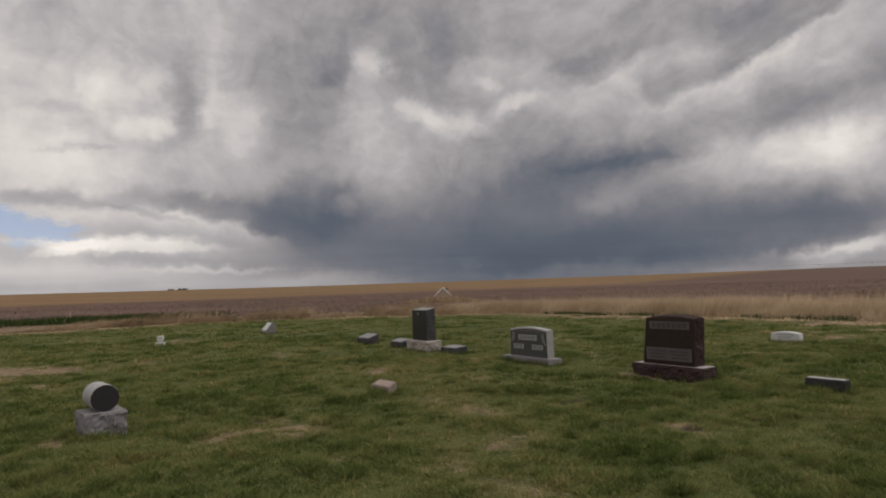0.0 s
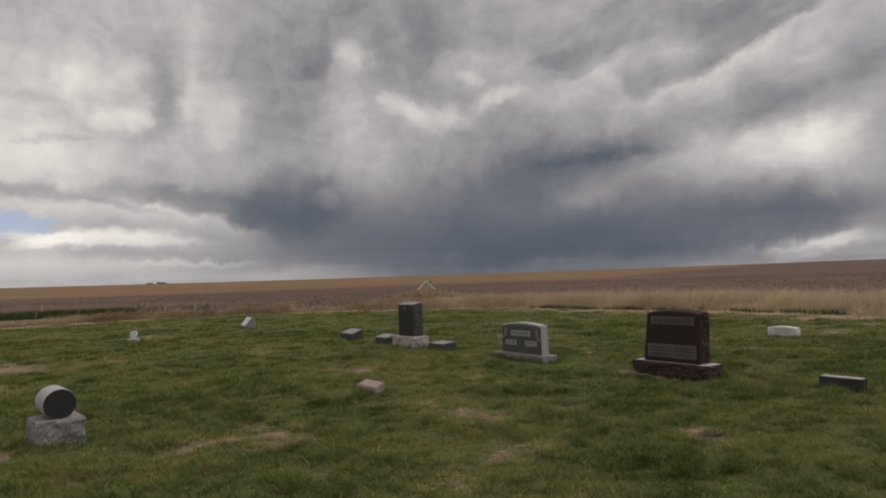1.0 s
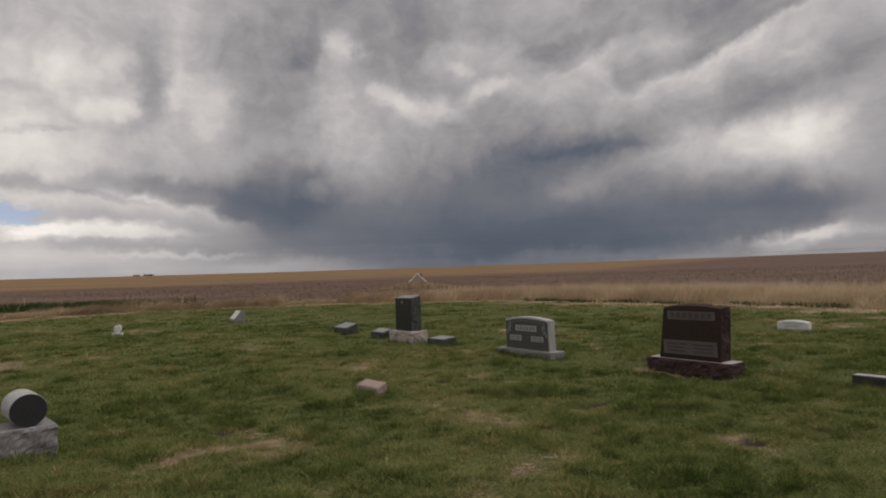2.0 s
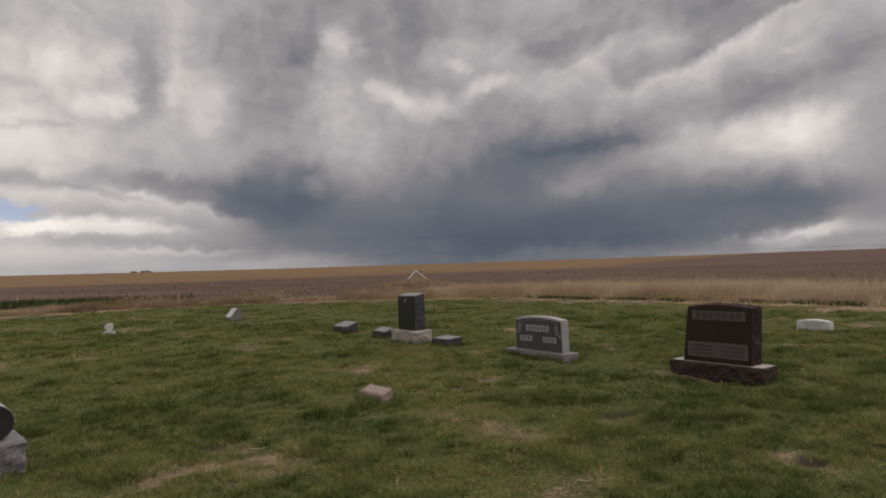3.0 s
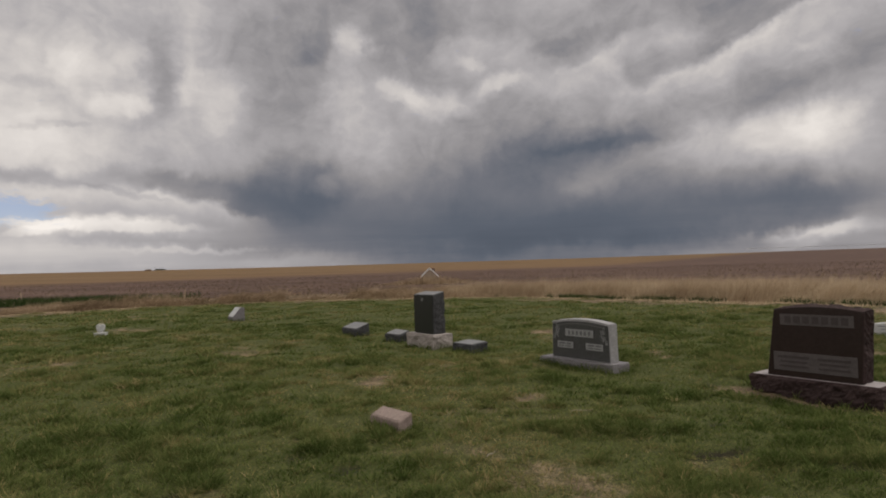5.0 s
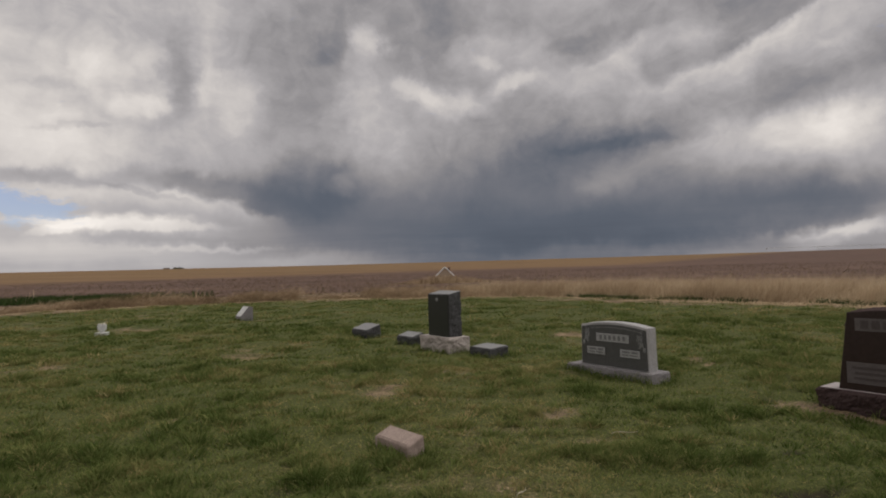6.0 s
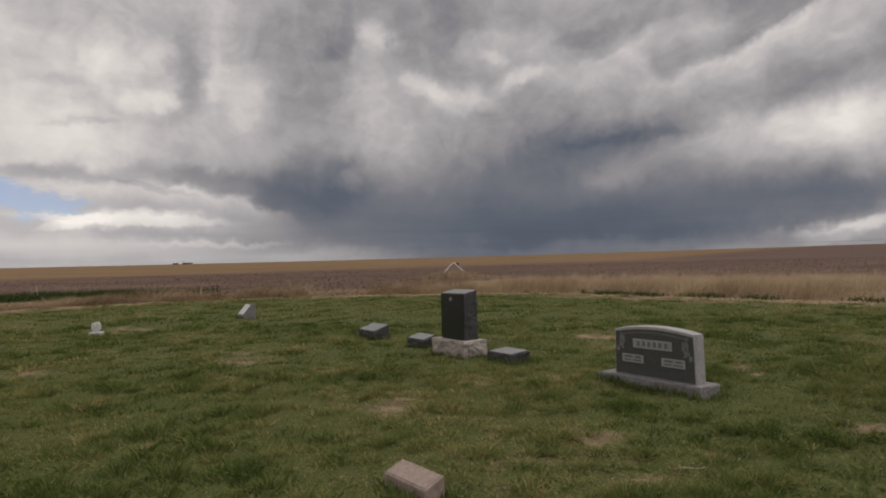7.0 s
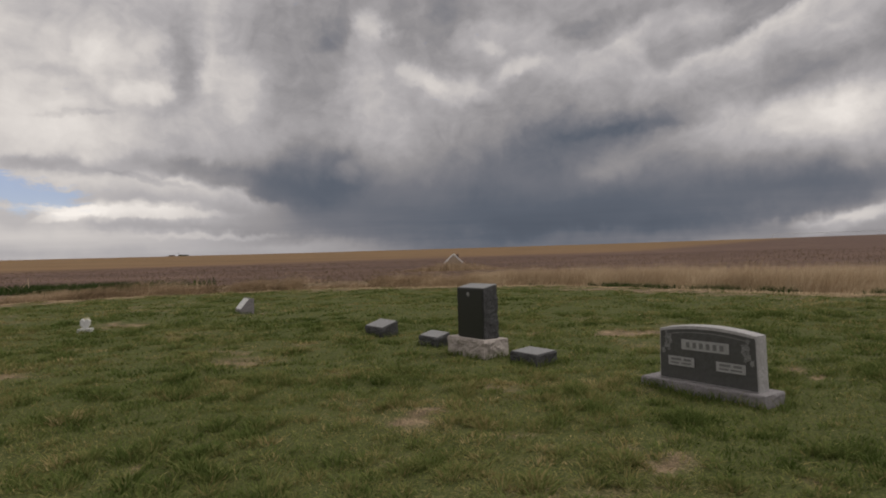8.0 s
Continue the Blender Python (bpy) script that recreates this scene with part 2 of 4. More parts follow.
GREY = granite("grey_granite", g3(0.20, (1, 0.97, 0.98)), g3(0.42, (1, 0.98, 1.0)), 0.75)
PINKISH = granite("pinkish_granite", g3(0.19, (1.10, 0.95, 0.86)), g3(0.40, (1.06, 0.96, 0.90)), 0.8)
LILAC = granite("lilac_granite", g3(0.10, (1.04, 0.94, 0.98)), g3(0.26, (1.02, 0.97, 1.02)), 0.75)
MAHOGANY_ROUGH = granite("mahogany_rough", g3(0.018, (1.3, 0.84, 0.82)), g3(0.062, (1.28, 0.86, 0.84)), 0.9, spec=0.15)
# paler mahogany for the ledge: the light on its top put into colour
MAHOGANY_LIT = granite("mahogany_lit", g3(0.24, (1.1, 0.95, 0.95)), g3(0.40, (1.05, 0.97, 0.97)), 0.6)
MAHOGANY = granite("mahogany_polished", g3(0.012, (1.5, 0.9, 0.9)), g3(0.027, (1.42, 0.9, 0.9)), 0.22, stain=0.1, relief=0.0)
MAHOGANY_FROST = granite("mahogany_frosted", g3(0.055, (1.12, 0.95, 0.93)), g3(0.105, (1.1, 0.95, 0.93)), 0.8)
SLATE = granite("slate_polished", g3(0.050), g3(0.085, (1, 1, 1.04)), 0.25, stain=0.1, relief=0.0)
DIM = granite("dull_carving", g3(0.15), g3(0.24), 0.85)
FROST = granite("frosted_panel", g3(0.20), g3(0.32), 0.8)
BLACK = granite("black_polished", g3(0.012, (0.95, 1.05, 0.98)), g3(0.026, (0.95, 1.05, 0.98)), 0.3, stain=0.1, relief=0.0)
BLACK_ROUGH = granite("black_rough", g3(0.025), g3(0.10, (1, 1, 1.06)), 0.85, spec=0.2)
# paler black granite for upward faces: skylight painted into the colour
BLACK_LIT = granite("black_lit", g3(0.13), g3(0.24, (1, 1, 1.05)), 0.6)
ROSE = granite("rose_granite", g3(0.15, (1.2, 0.88, 0.75)), g3(0.30, (1.15, 0.92, 0.82)), 0.85)
MARBLE = granite("white_marble", g3(0.40), g3(0.60), 0.7, speck=60, stain=0.2)
JET = granite("jet_granite", g3(0.014, (0.95, 0.95, 1.1)), g3(0.03, (0.95, 0.95, 1.1)), 0.4, stain=0.1)
# jet lightened for the marker's top, where light from above is painted
JET_LIT = granite("jet_lit", g3(0.20), g3(0.34), 0.6)
INK = granite("cut_lettering", g3(0.09), g3(0.16), 0.9)
INK_DARK = granite("cut_lettering_dark", g3(0.036, (1.2, 0.95, 0.95)), g3(0.06, (1.2, 0.95, 0.95)), 0.9)
WHITE_PAINT = granite("weathered_white_paint", g3(0.70), g3(0.85), 0.7, speck=30, stain=0.3)
TIMBER = granite("weathered_timber", g3(0.26, (1.2, 0.95, 0.72)), g3(0.40, (1.2, 0.95, 0.72)), 0.9, speck=40)
RUST = granite("rusty_iron", g3(0.05, (1.6, 0.9, 0.7)), g3(0.10, (1.5, 0.9, 0.7)), 0.8)
GALVANISED = granite("galvanised_steel", g3(0.35), g3(0.5), 0.5, speck=20)
LEAFY = granite("dark_foliage", g3(0.02, (0.9, 1.3, 0.7)), g3(0.06, (0.9, 1.2, 0.7)), 0.9, speck=5)
DEADWOOD = granite("bleached_deadwood", g3(0.22, (1.15, 1.0, 0.75)), g3(0.38, (1.1, 1.0, 0.8)), 0.9, speck=40)
PETAL = granite("yellowed_petals", g3(0.35, (1.1, 1.0, 0.7)), g3(0.55, (1.1, 1.0, 0.75)), 0.8, speck=40)


def leaf_material(name, stops, through_light=0.35, scale=0.35):
    """Blades: colour by each blade's own tone, drifting slowly over the ground."""
    m = bpy.data.materials.new(name)
    m.use_nodes = True
    t = m.node_tree
    t.nodes.clear()
    a = t.nodes.new("ShaderNodeAttribute")
    a.attribute_name = "tone"
    drift = (fbm(t, place(t), scale, 3.0, 0.6) - 0.5) * 0.35
    c = gradient(t, Sum(t, a.outputs["Fac"]) + drift, stops)
    d, tr, mix, end = (t.nodes.new("ShaderNode" + k) for k in ("BsdfDiffuse", "BsdfTranslucent", "MixShader", "OutputMaterial"))
    t.links.new(c, d.inputs[0]), t.links.new(c, tr.inputs[0])
    mix.inputs[0].default_value = through_light
    t.links.new(d.outputs[0], mix.inputs[1]), t.links.new(tr.outputs[0], mix.inputs[2])
    t.links.new(mix.outputs[0], end.inputs[0])
    return m


LAWN = leaf_material("lawn_blades", [(0.0, (0.046, 0.070, 0.017, 1)), (0.35, (0.104, 0.136, 0.041, 1)), (0.6, (0.176, 0.184, 0.068, 1)), (0.8, (0.27, 0.22, 0.10, 1)), (1.0, (0.42, 0.33, 0.18, 1))])
STRAW = leaf_material("straw_blades", [(0.0, (0.06, 0.055, 0.030, 1)), (0.3, (0.16, 0.115, 0.072, 1)), (0.6, (0.34, 0.25, 0.160, 1)), (1.0, (0.54, 0.43, 0.30, 1))], 0.3, 0.12)
CROP = leaf_material("green_weeds", [(0.0, (0.02, 0.035, 0.012, 1)), (0.6, (0.045, 0.075, 0.025, 1)), (1.0, (0.12, 0.12, 0.05, 1))])


# ---- the lie of the land ----
def value_noise(x, y, seed=0):
    """Smooth noise from 0 to 1 over the plane, one lump a metre."""
    xi, yi = np.floor(x).astype(np.int64), np.floor(y).astype(np.int64)
    fx, fy = x - xi, y - yi
    fx, fy = fx * fx * (3 - 2 * fx), fy * fy * (3 - 2 * fy)

    def h(i, j):
        n = (i * 374761393 + j * 668265263 + seed * 974711) & 0x7FFFFFFF
        n = ((n ^ (n >> 13)) * 1274126177) & 0x7FFFFFFF
        return ((n ^ (n >> 16)) & 0xFFFF) / 65535.0
    return (h(xi, yi) * (1 - fx) + h(xi + 1, yi) * fx) * (1 - fy) + (h(xi, yi + 1) * (1 - fx) + h(xi + 1, yi + 1) * fx) * fy


def lumps(x, y, size, seed=0):
    return 0.6 * value_noise(x / size, y / size, seed) + 0.4 * value_noise(x / size * 2.3 + 7, y / size * 2.3, seed + 5)


def smooth(a, b, v):
    k = np.clip((v - a) / (b - a), 0, 1)
    return k * k * (3 - 2 * k)


# the mown yard: how far its edge lies from (-5, 10), by azimuth
EDGE_AZ = [-180, -90, -40, -31, -21, -9.5, 2, 15.5, 28, 41.7, 55, 64, 90, 180]
EDGE_R = [22, 27, 26.2, 27.2, 27.4, 27.4, 26.3, 25.4, 23.3, 21.8, 21, 20.4, 20, 22]


def past_edge(x, y):
    """Metres outside the mown yard (negative inside), and the azimuth from its middle."""
    a = np.degrees(np.arctan2(x + 5, y - 10))
    return np.hypot(x + 5, y - 10) - np.interp(a, EDGE_AZ, EDGE_R) + 2.0 * (lumps(x, y, 4.0, 3) - 0.5) + 0.9 * (lumps(x, y, 0.9, 4) - 0.5), a


# worn places in the turf: x, y, half length, half width
BARE = [
    (-9.6, 13.4, 1.7, 0.9), (-7.6, 10.9, 0.9, 0.35), (-2.0, 7.0, 0.62, 0.36), (-1.7, 7.3, 0.4, 0.25), (-2.6, 6.8, 0.25, 0.25), (-0.8, 5.95, 0.18, 0.12), (0.57, 6.15, 0.22, 0.14), (0.36, 5.1, 0.2, 0.12),
    (6.2, 12.7, 0.8, 0.22), (-1.37, 11.85, 0.22, 0.18), (0.33, 17.45, 0.5, 0.3), (1.75, 17.4, 0.6, 0.35), (-9.2, 21.4, 0.9, 0.5), (-7.6, 27.0, 1.2, 0.6), (0.30, 10.5, 0.18, 0.15), (1.22, 10.1, 0.16, 0.12), (2.4, 17.1, 0.3, 0.3), (9.3, 15.6, 0.3, 0.3),
    (-7.2, 14.5, 0.25, 0.2), (-3.4, 10.7, 0.2, 0.2),
]
# small sunk hollows of dark soil, their shade put into the colour
HOLLOWS = [(-2.40, 7.80, 0.15, 0.14), (-1.71, 8.52, 0.12, 0.12), (-1.25, 8.23, 0.16, 0.10), (1.91, 9.14, 0.12, 0.11), (1.54, 8.32, 0.34, 0.10), (2.17, 7.85, 0.27, 0.12), (1.68, 7.40, 0.10, 0.15), (3.44, 14.07, 0.22, 0.22), (2.47, 6.65, 0.14, 0.24), (2.62, 10.95, 0.20, 0.18)]
SOIL = [(-9.4, 13.3, 1.9, 1.1), (-7.7, 11.0, 0.8, 0.4), (2.70, 10.50, 0.42, 0.26), (-4.28, 6.83, 0.25, 0.26), (-2.35, 7.75, 0.26, 0.20), (2.85, 13.2, 0.30, 0.2), (3.05, 10.32, 0.20, 0.20), (3.30, 9.95, 0.20, 0.20), (3.50, 9.62, 0.18, 0.20), (3.62, 9.40, 0.15, 0.14), (2.5, 6.75, 0.16, 0.22)]
WORN = [(4.6, 30.2, 3.0, 0.5), (2.3, 6.6, 0.4, 0.2), (1.65, 9.44, 0.4, 0.2), (1.6, 8.1, 0.3, 0.2), (-2.9, 6.0, 0.5, 0.4), (3.5, 17.8, 0.7, 0.3), (-4.35, 6.8, 0.18, 0.2), (0.1, 7.8, 0.4, 0.45), (1.0, 9.6, 0.45, 0.3), (1.8, 7.0, 0.4, 0.3), (0.7, 6.4, 0.5, 0.3), (-4.05, 15.1, 0.7, 0.8), (-1.4, 11.8, 0.5, 0.4), (0.4, 10.4, 0.4, 0.3)]


def spots(x, y, places, ragged):
    """The sum of soft ragged spots; each is worked out near its place only."""
    total = np.zeros_like(x)
    for px, py, a, b in places:
        near = np.nonzero((np.abs(x - px) < 3.5 * a) & (np.abs(y - py) < 3.5 * b))
        u, v = (x[near] - px) / a, (y[near] - py) / b
        total[near] += np.exp(-(u * u + v * v) * ragged[near])
    return total


def dryness(x, y):
    """0: green turf, 1: bare earth and dead grass."""
    s, _ = past_edge(x, y)
    d = np.clip((lumps(x, y, 2.3, 11) - 0.49) * 1.5, 0, 0.34) + np.clip((lumps(x, y, 0.5, 12) - 0.54) * 1.5, 0, 0.3)
    d = d + smooth(-4.5, -1.5, s) * np.clip((lumps(x * 0.6, y * 1.6, 1.6, 15) - 0.5) * 3, 0, 0.6)
    ragged = 0.1 + 1.5 * lumps(x, y, 0.22, 13) + 1.1 * lumps(x, y, 0.07, 19)
    x, y = x + 0.8 * (lumps(x, y, 0.4, 18) - 0.5), y + 0.8 * (lumps(x, y, 0.4, 20) - 0.5)
    d = d + 0.75 * spots(x, y, BARE, ragged) + 1.2 * spots(x, y, SOIL, ragged) + 0.4 * spots(x, y, WORN, ragged)
    d = d + smooth(-3.6, -2.2, s) * smooth(0.50, 0.62, lumps(x * 0.45, y * 1.3, 0.9, 17)) * 0.8
    return np.clip(d + np.clip((s + 1.2) / 2.0, 0, 1), 0, 1)


def shaded_soil(x, y):
    """1 in the hollows, where the soil is dark with painted shade and no grass stands."""
    d = spots(x, y, HOLLOWS, 0.2 + 2.6 * lumps(x, y, 0.09, 14))
    return np.clip(d, 0, 1)


def land(x, y):
    """Height of the ground: humpy turf, then fields that climb slowly to a crest."""
    r = np.hypot(x, y)
    near = np.clip((60 - r) / 20, 0, 1)
    h = near * (0.06 * (lumps(x, y, 1.1, 1) - 0.5) + 0.055 * (value_noise(x / 0.5, y / 0.5, 6) - 0.5) + 0.06 * (lumps(x, y, 4.5, 2) - 0.5))
    h = h - 0.03 * np.clip((dryness(x, y) - 0.6) * 2, 0, 1) * near
    h = h - 0.055 * np.exp(-((x - 3.3) ** 2 + (y - 9.9) ** 2) / 0.5)
    h = h - 0.04 * shaded_soil(x, y) + 0.035 * np.exp(-((x + 0.99) ** 2 + (y - 9.2) ** 2) / 0.15)
    rise = np.clip(r - 62, 0, 690)
    h = h + 0.0142 * (rise - 18 * (1 - np.exp(-rise / 18)))
    h = h - 0.02 * np.clip(r - 752, 0, None)
    s, _ = past_edge(x, y)
    return h - 0.12 * np.exp(-((s - 3.0) / 2.5) ** 2) * near


def grid_mesh(name, xs, ys, layers):
    gx, gy = np.meshgrid(xs, ys)
    me = bpy.data.meshes.new(name)
    nx, ny = len(xs), len(ys)
    co = np.stack([gx.ravel(), gy.ravel(), land(gx, gy).ravel() - 0.012], 1)
    me.vertices.add(len(co)), me.vertices.foreach_set("co", co.ravel())
    i = (np.arange(ny - 1)[:, None] * nx + np.arange(nx - 1)[None]).ravel()
    q = np.stack([i, i + 1, i + 1 + nx, i + nx], 1)
    me.loops.add(q.size), me.loops.foreach_set("vertex_index", q.ravel().astype(np.int32))
    me.polygons.add(len(q)), me.polygons.foreach_set("loop_start", np.arange(0, q.size, 4, dtype=np.int32))
    me.update(calc_edges=True)
    for key, fn in layers.items():
        a = me.attributes.new(key, "FLOAT", "POINT")
        a.data.foreach_set("value", fn(gx.ravel(), gy.ravel()).astype(np.float32))
    me.polygons.foreach_set("use_smooth", np.ones(len(q), bool))
    return me


def spread(lo, hi, step, far, grow=1.09):
    mid = list(np.arange(lo, hi + 1e-6, step))
    out, s = [], step
    while (out[-1] if out else hi) < far:
        s *= grow
        out.append((out[-1] if out else hi) + s)
    back, s = [], step
    while (back[-1] if back else lo) > -far:
        s *= grow
        back.append((back[-1] if back else lo) - s)
    return np.array(back[::-1] + mid + out)


def tan_field(x, y):
    """The pale stubble on the rise, left of a slanting field edge."""
    r = np.hypot(x, y)
    wob = 8 * (lumps(x, y, 60, 21) - 0.5)
    right = (x - 37) - (y - 150) * (405 - 37) / (750 - 150)
    return smooth(125, 175, r + 2.5 * wob + 0.25 * np.clip(-x, 0, 60)) * smooth(14, -14, right + wob)


def ground_material():
    m, t, b = material("turf_and_fields", 0.95, 0.15)

    def attr(key):
        a = t.nodes.new("ShaderNodeAttribute")
        a.attribute_name = key
        return Sum(t, a.outputs["Fac"])
    p = place(t)
    fine, mid, big = fbm(t, p, 38.0, 5.0, 0.75), fbm(t, p, 4.0, 5.0, 0.6), fbm(t, p, 0.05, 4.0, 0.6)
    # turf kept darker than its blades: thatch, plus painted shade in the gaps
    turf = gradient(t, fine, [(0.34, (0.024, 0.030, 0.009, 1)), (0.5, (0.058, 0.068, 0.019, 1)), (0.68, (0.125, 0.118, 0.045, 1))])
    earth = gradient(t, fine * 0.6 + mid * 0.4, [(0.36, (0.045, 0.033, 0.021, 1)), (0.5, (0.140, 0.102, 0.064, 1)), (0.64, (0.33, 0.245, 0.158, 1))])
    c = mixed(t, (attr("dry") + (fine - 0.5) * 0.9 + (mid - 0.5) * 0.7).ramp(0.30, 0.95), turf, earth)
    # hollows near black: dark soil with the pockets' shade painted in
    c = mixed(t, attr("shaded_soil").ramp(0.15, 0.7) * 0.85, c, (0.018, 0.013, 0.010, 1))
    # fields: drilled in long rows across the slope
    sp = t.nodes.new("ShaderNodeSeparateXYZ")
    t.links.new(p, sp.inputs[0])
    px, py, pz = (Sum(t, s) for s in sp.outputs)
    rows = fbm(t, vec(t, px * 0.012, py * 0.10), 1.0, 5.0, 0.65)
    patch = fbm(t, vec(t, px * 0.15, py * 0.35), 1.0, 5.0, 0.6)
    brown = gradient(t, rows * 0.55 + patch * 0.45, [(0.3, (0.050, 0.031, 0.025, 1)), (0.5, (0.090, 0.055, 0.043, 1)), (0.7, (0.150, 0.096, 0.070, 1))])
    tan = gradient(t, rows * 0.7 + big * 0.3, [(0.3, (0.090, 0.056, 0.028, 1)), (0.5, (0.150, 0.092, 0.046, 1)), (0.7, (0.215, 0.138, 0.070, 1))])
    c = mixed(t, attr("field"), c, brown)
    c = mixed(t, attr("tan"), c, tan)
    t.links.new(c, b.inputs["Base Color"])
    bump(t, b, fine * 0.5 + mid, 0.6, 0.03)
    return m


def field_mask(x, y):
    s, a = past_edge(x, y)
    return smooth(8.0, 12.0, s + 2 * lumps(x, y, 3.0, 8))


ground = new("ground", grid_mesh("ground", spread(-22, 14, 0.14, 3200), spread(2, 38, 0.14, 3200), {"dry": dryness, "shaded_soil": shaded_soil, "field": field_mask, "tan": tan_field}))
ground.data.materials.append(ground_material())
tagged(ground, "humpy cemetery turf with worn patches among brown fields", "ground", kind="structure")


# ---- grasses ----
rng = np.random.default_rng(4)


def blades(name, x, y, height, width, lean, tone, mat, label, category="grass", sink=0.01, tip=None):
    """Many bent blades as one mesh: a quad and a tip each."""
    n = len(x)
    turn = rng.uniform(0, 2 * np.pi, n)
    tip = rng.uniform(0, 2 * np.pi, n) if tip is None else tip
    root = np.stack([x, y, land(x, y) - sink], 1)
    side = np.stack([np.cos(turn), np.sin(turn), np.zeros(n)], 1) * width[:, None] / 2
    bend = np.stack([np.cos(tip), np.sin(tip), np.zeros(n)], 1) * (height * lean)[:, None]
    up = np.zeros((n, 3))
    up[:, 2] = height
    low = 0.55 - 0.1 * lean[:, None].clip(0, 2)
    mid = root + bend * 0.35 + up * low
    end = root + bend + up * (1 - 0.25 * lean[:, None].clip(0, 3))
    co = np.stack([root - side, root + side, mid + side * 0.75, mid - side * 0.75, end], 1).reshape(-1, 3)
    me = bpy.data.meshes.new(name)
    me.vertices.add(5 * n), me.vertices.foreach_set("co", co.ravel())
    b = np.arange(n)[:, None] * 5
    loops = (b + np.array([0, 1, 2, 3, 3, 2, 4])).ravel().astype(np.int32)
    me.loops.add(7 * n), me.loops.foreach_set("vertex_index", loops)
    starts = (np.arange(n)[:, None] * 7 + np.array([0, 4])).ravel().astype(np.int32)
    me.polygons.add(2 * n), me.polygons.foreach_set("loop_start", starts)
    me.update(calc_edges=True)
    at = me.attributes.new("tone", "FLOAT", "POINT")
    at.data.foreach_set("value", np.repeat(tone, 5).astype(np.float32))
    me.materials.append(mat)
    return tagged(new(name, me), label, category, kind="stuff")


STONES = []      # x, y, reach: no blades grow through a stone


def clear_of_stones(x, y):
    ok = np.ones(len(x), bool)
    for sx, sy, c, s, hl, hd in STONES:
        u, v = (x - sx) * c + (y - sy) * s, -(x - sx) * s + (y - sy) * c
        ok &= (np.abs(u) > hl) | (np.abs(v) > hd)
    return ok


def lawn(name, lo, hi, per_m2, width, tall, label):
    """Turf between two distances ahead: tufts that splay outwards, over a thin mat of single blades."""
    half = 0.75 * hi + 1.2
    area = (hi - lo) * 2 * half
    tufts = int(area * per_m2 * 0.66 / 34)
    tx, ty = rng.uniform(-half - 0.3, half - 0.3, tufts), rng.uniform(lo, hi, tufts)
    vigour = 0.6 * lumps(tx, ty, 0.5, 31) + 0.4 * lumps(tx, ty, 0.17, 32)
    count = rng.poisson(34 * np.clip(0.35 + 1.5 * smooth(0.3, 0.75, vigour), 0.1, 2))
    size = rng.uniform(0.7, 1.35, tufts)
    shade = rng.normal(0, 0.11, tufts)
    k = np.repeat(np.arange(tufts), count)
    out, phi = np.sqrt(rng.uniform(0, 1, len(k))), rng.uniform(0, 2 * np.pi, len(k))
    reach = 0.62 / math.sqrt(tufts / area)
    mat_n = int(area * per_m2 * 0.34)
    x = np.concatenate([tx[k] + out * reach * size[k] * np.cos(phi), rng.uniform(-half - 0.3, half - 0.3, mat_n)])
    y = np.concatenate([ty[k] + out * reach * size[k] * np.sin(phi), rng.uniform(lo, hi, mat_n)])
    grown = np.concatenate([size[k] * (1.15 - 0.35 * out), np.full(mat_n, 0.5)])
    shade = np.concatenate([shade[k] + 0.10 * (0.5 - out), rng.normal(0.05, 0.10, mat_n)])
    splay = np.concatenate([0.25 + 0.9 * out, np.full(mat_n, 1.5)])
    tip = np.concatenate([phi + rng.normal(0, 0.5, len(k)), rng.uniform(0, 2 * np.pi, mat_n)])
    s, _ = past_edge(x, y)
    dry = dryness(x, y)
    keep = (np.abs(x + 0.3) < 0.75 * y + 1.2) & (s < 0.6) & clear_of_stones(x, y) & (shaded_soil(x, y) < rng.uniform(0.4, 1.2, len(x)))
    keep &= rng.uniform(0, 1, len(x)) < 1.0 - 0.45 * smooth(0.35, 0.75, dry) - 0.48 * smooth(0.7, 1.0, dry)
    x, y, dry, grown, shade, splay, tip = (v[keep] for v in (x, y, dry, grown, shade, splay, tip))
    n = len(x)
    vigour = 0.6 * lumps(x, y, 0.5, 31) + 0.4 * lumps(x, y, 0.17, 32)
    dead = rng.uniform(0, 1, n) < 0.15 + 0.65 * dry
    h = tall * grown * (0.5 + 0.95 * smooth(0.35, 0.75, vigour)) * rng.uniform(0.7, 1.25, n) * (1 - 0.5 * dry)
    tone = np.where(dead, rng.uniform(0.45, 0.72, n), 0.375 - 0.05 * (vigour - 0.45) + 0.5 * dry + 0.45 * (lumps(x, y, 1.7, 33) - 0.5) + 0.40 * (lumps(x, y, 0.23, 34) - 0.5) + rng.uniform(-0.17, 0.17, n)) + shade
    lean = splay * rng.uniform(0.6, 1.3, n) + np.where(dead, 0.6, 0.0)
    return blades(name, x, y, h, width * rng.uniform(0.7, 1.3, n), lean, tone, LAWN, label, tip=tip)


# ---- stones ----
def part(name, bm, mat, parent, label=""):
    me = bpy.data.meshes.new(name)
    bm.normal_update()
    bm.to_mesh(me)
    bm.free()
    me.materials.append(mat)
    ob = new(name, me)
    ob.parent = parent
    return tagged(ob, label)


def thing(name, x, y, turn, label, category, z=None, group=""):
    e = new(name)
    e.empty_display_size = 0.2
    if z is None:
        z = float(land(np.array([x]), np.array([y]))[0])
    e.matrix_world = pose(x, y, z, 0, 0, turn)
    return tagged(e, label, category, group)


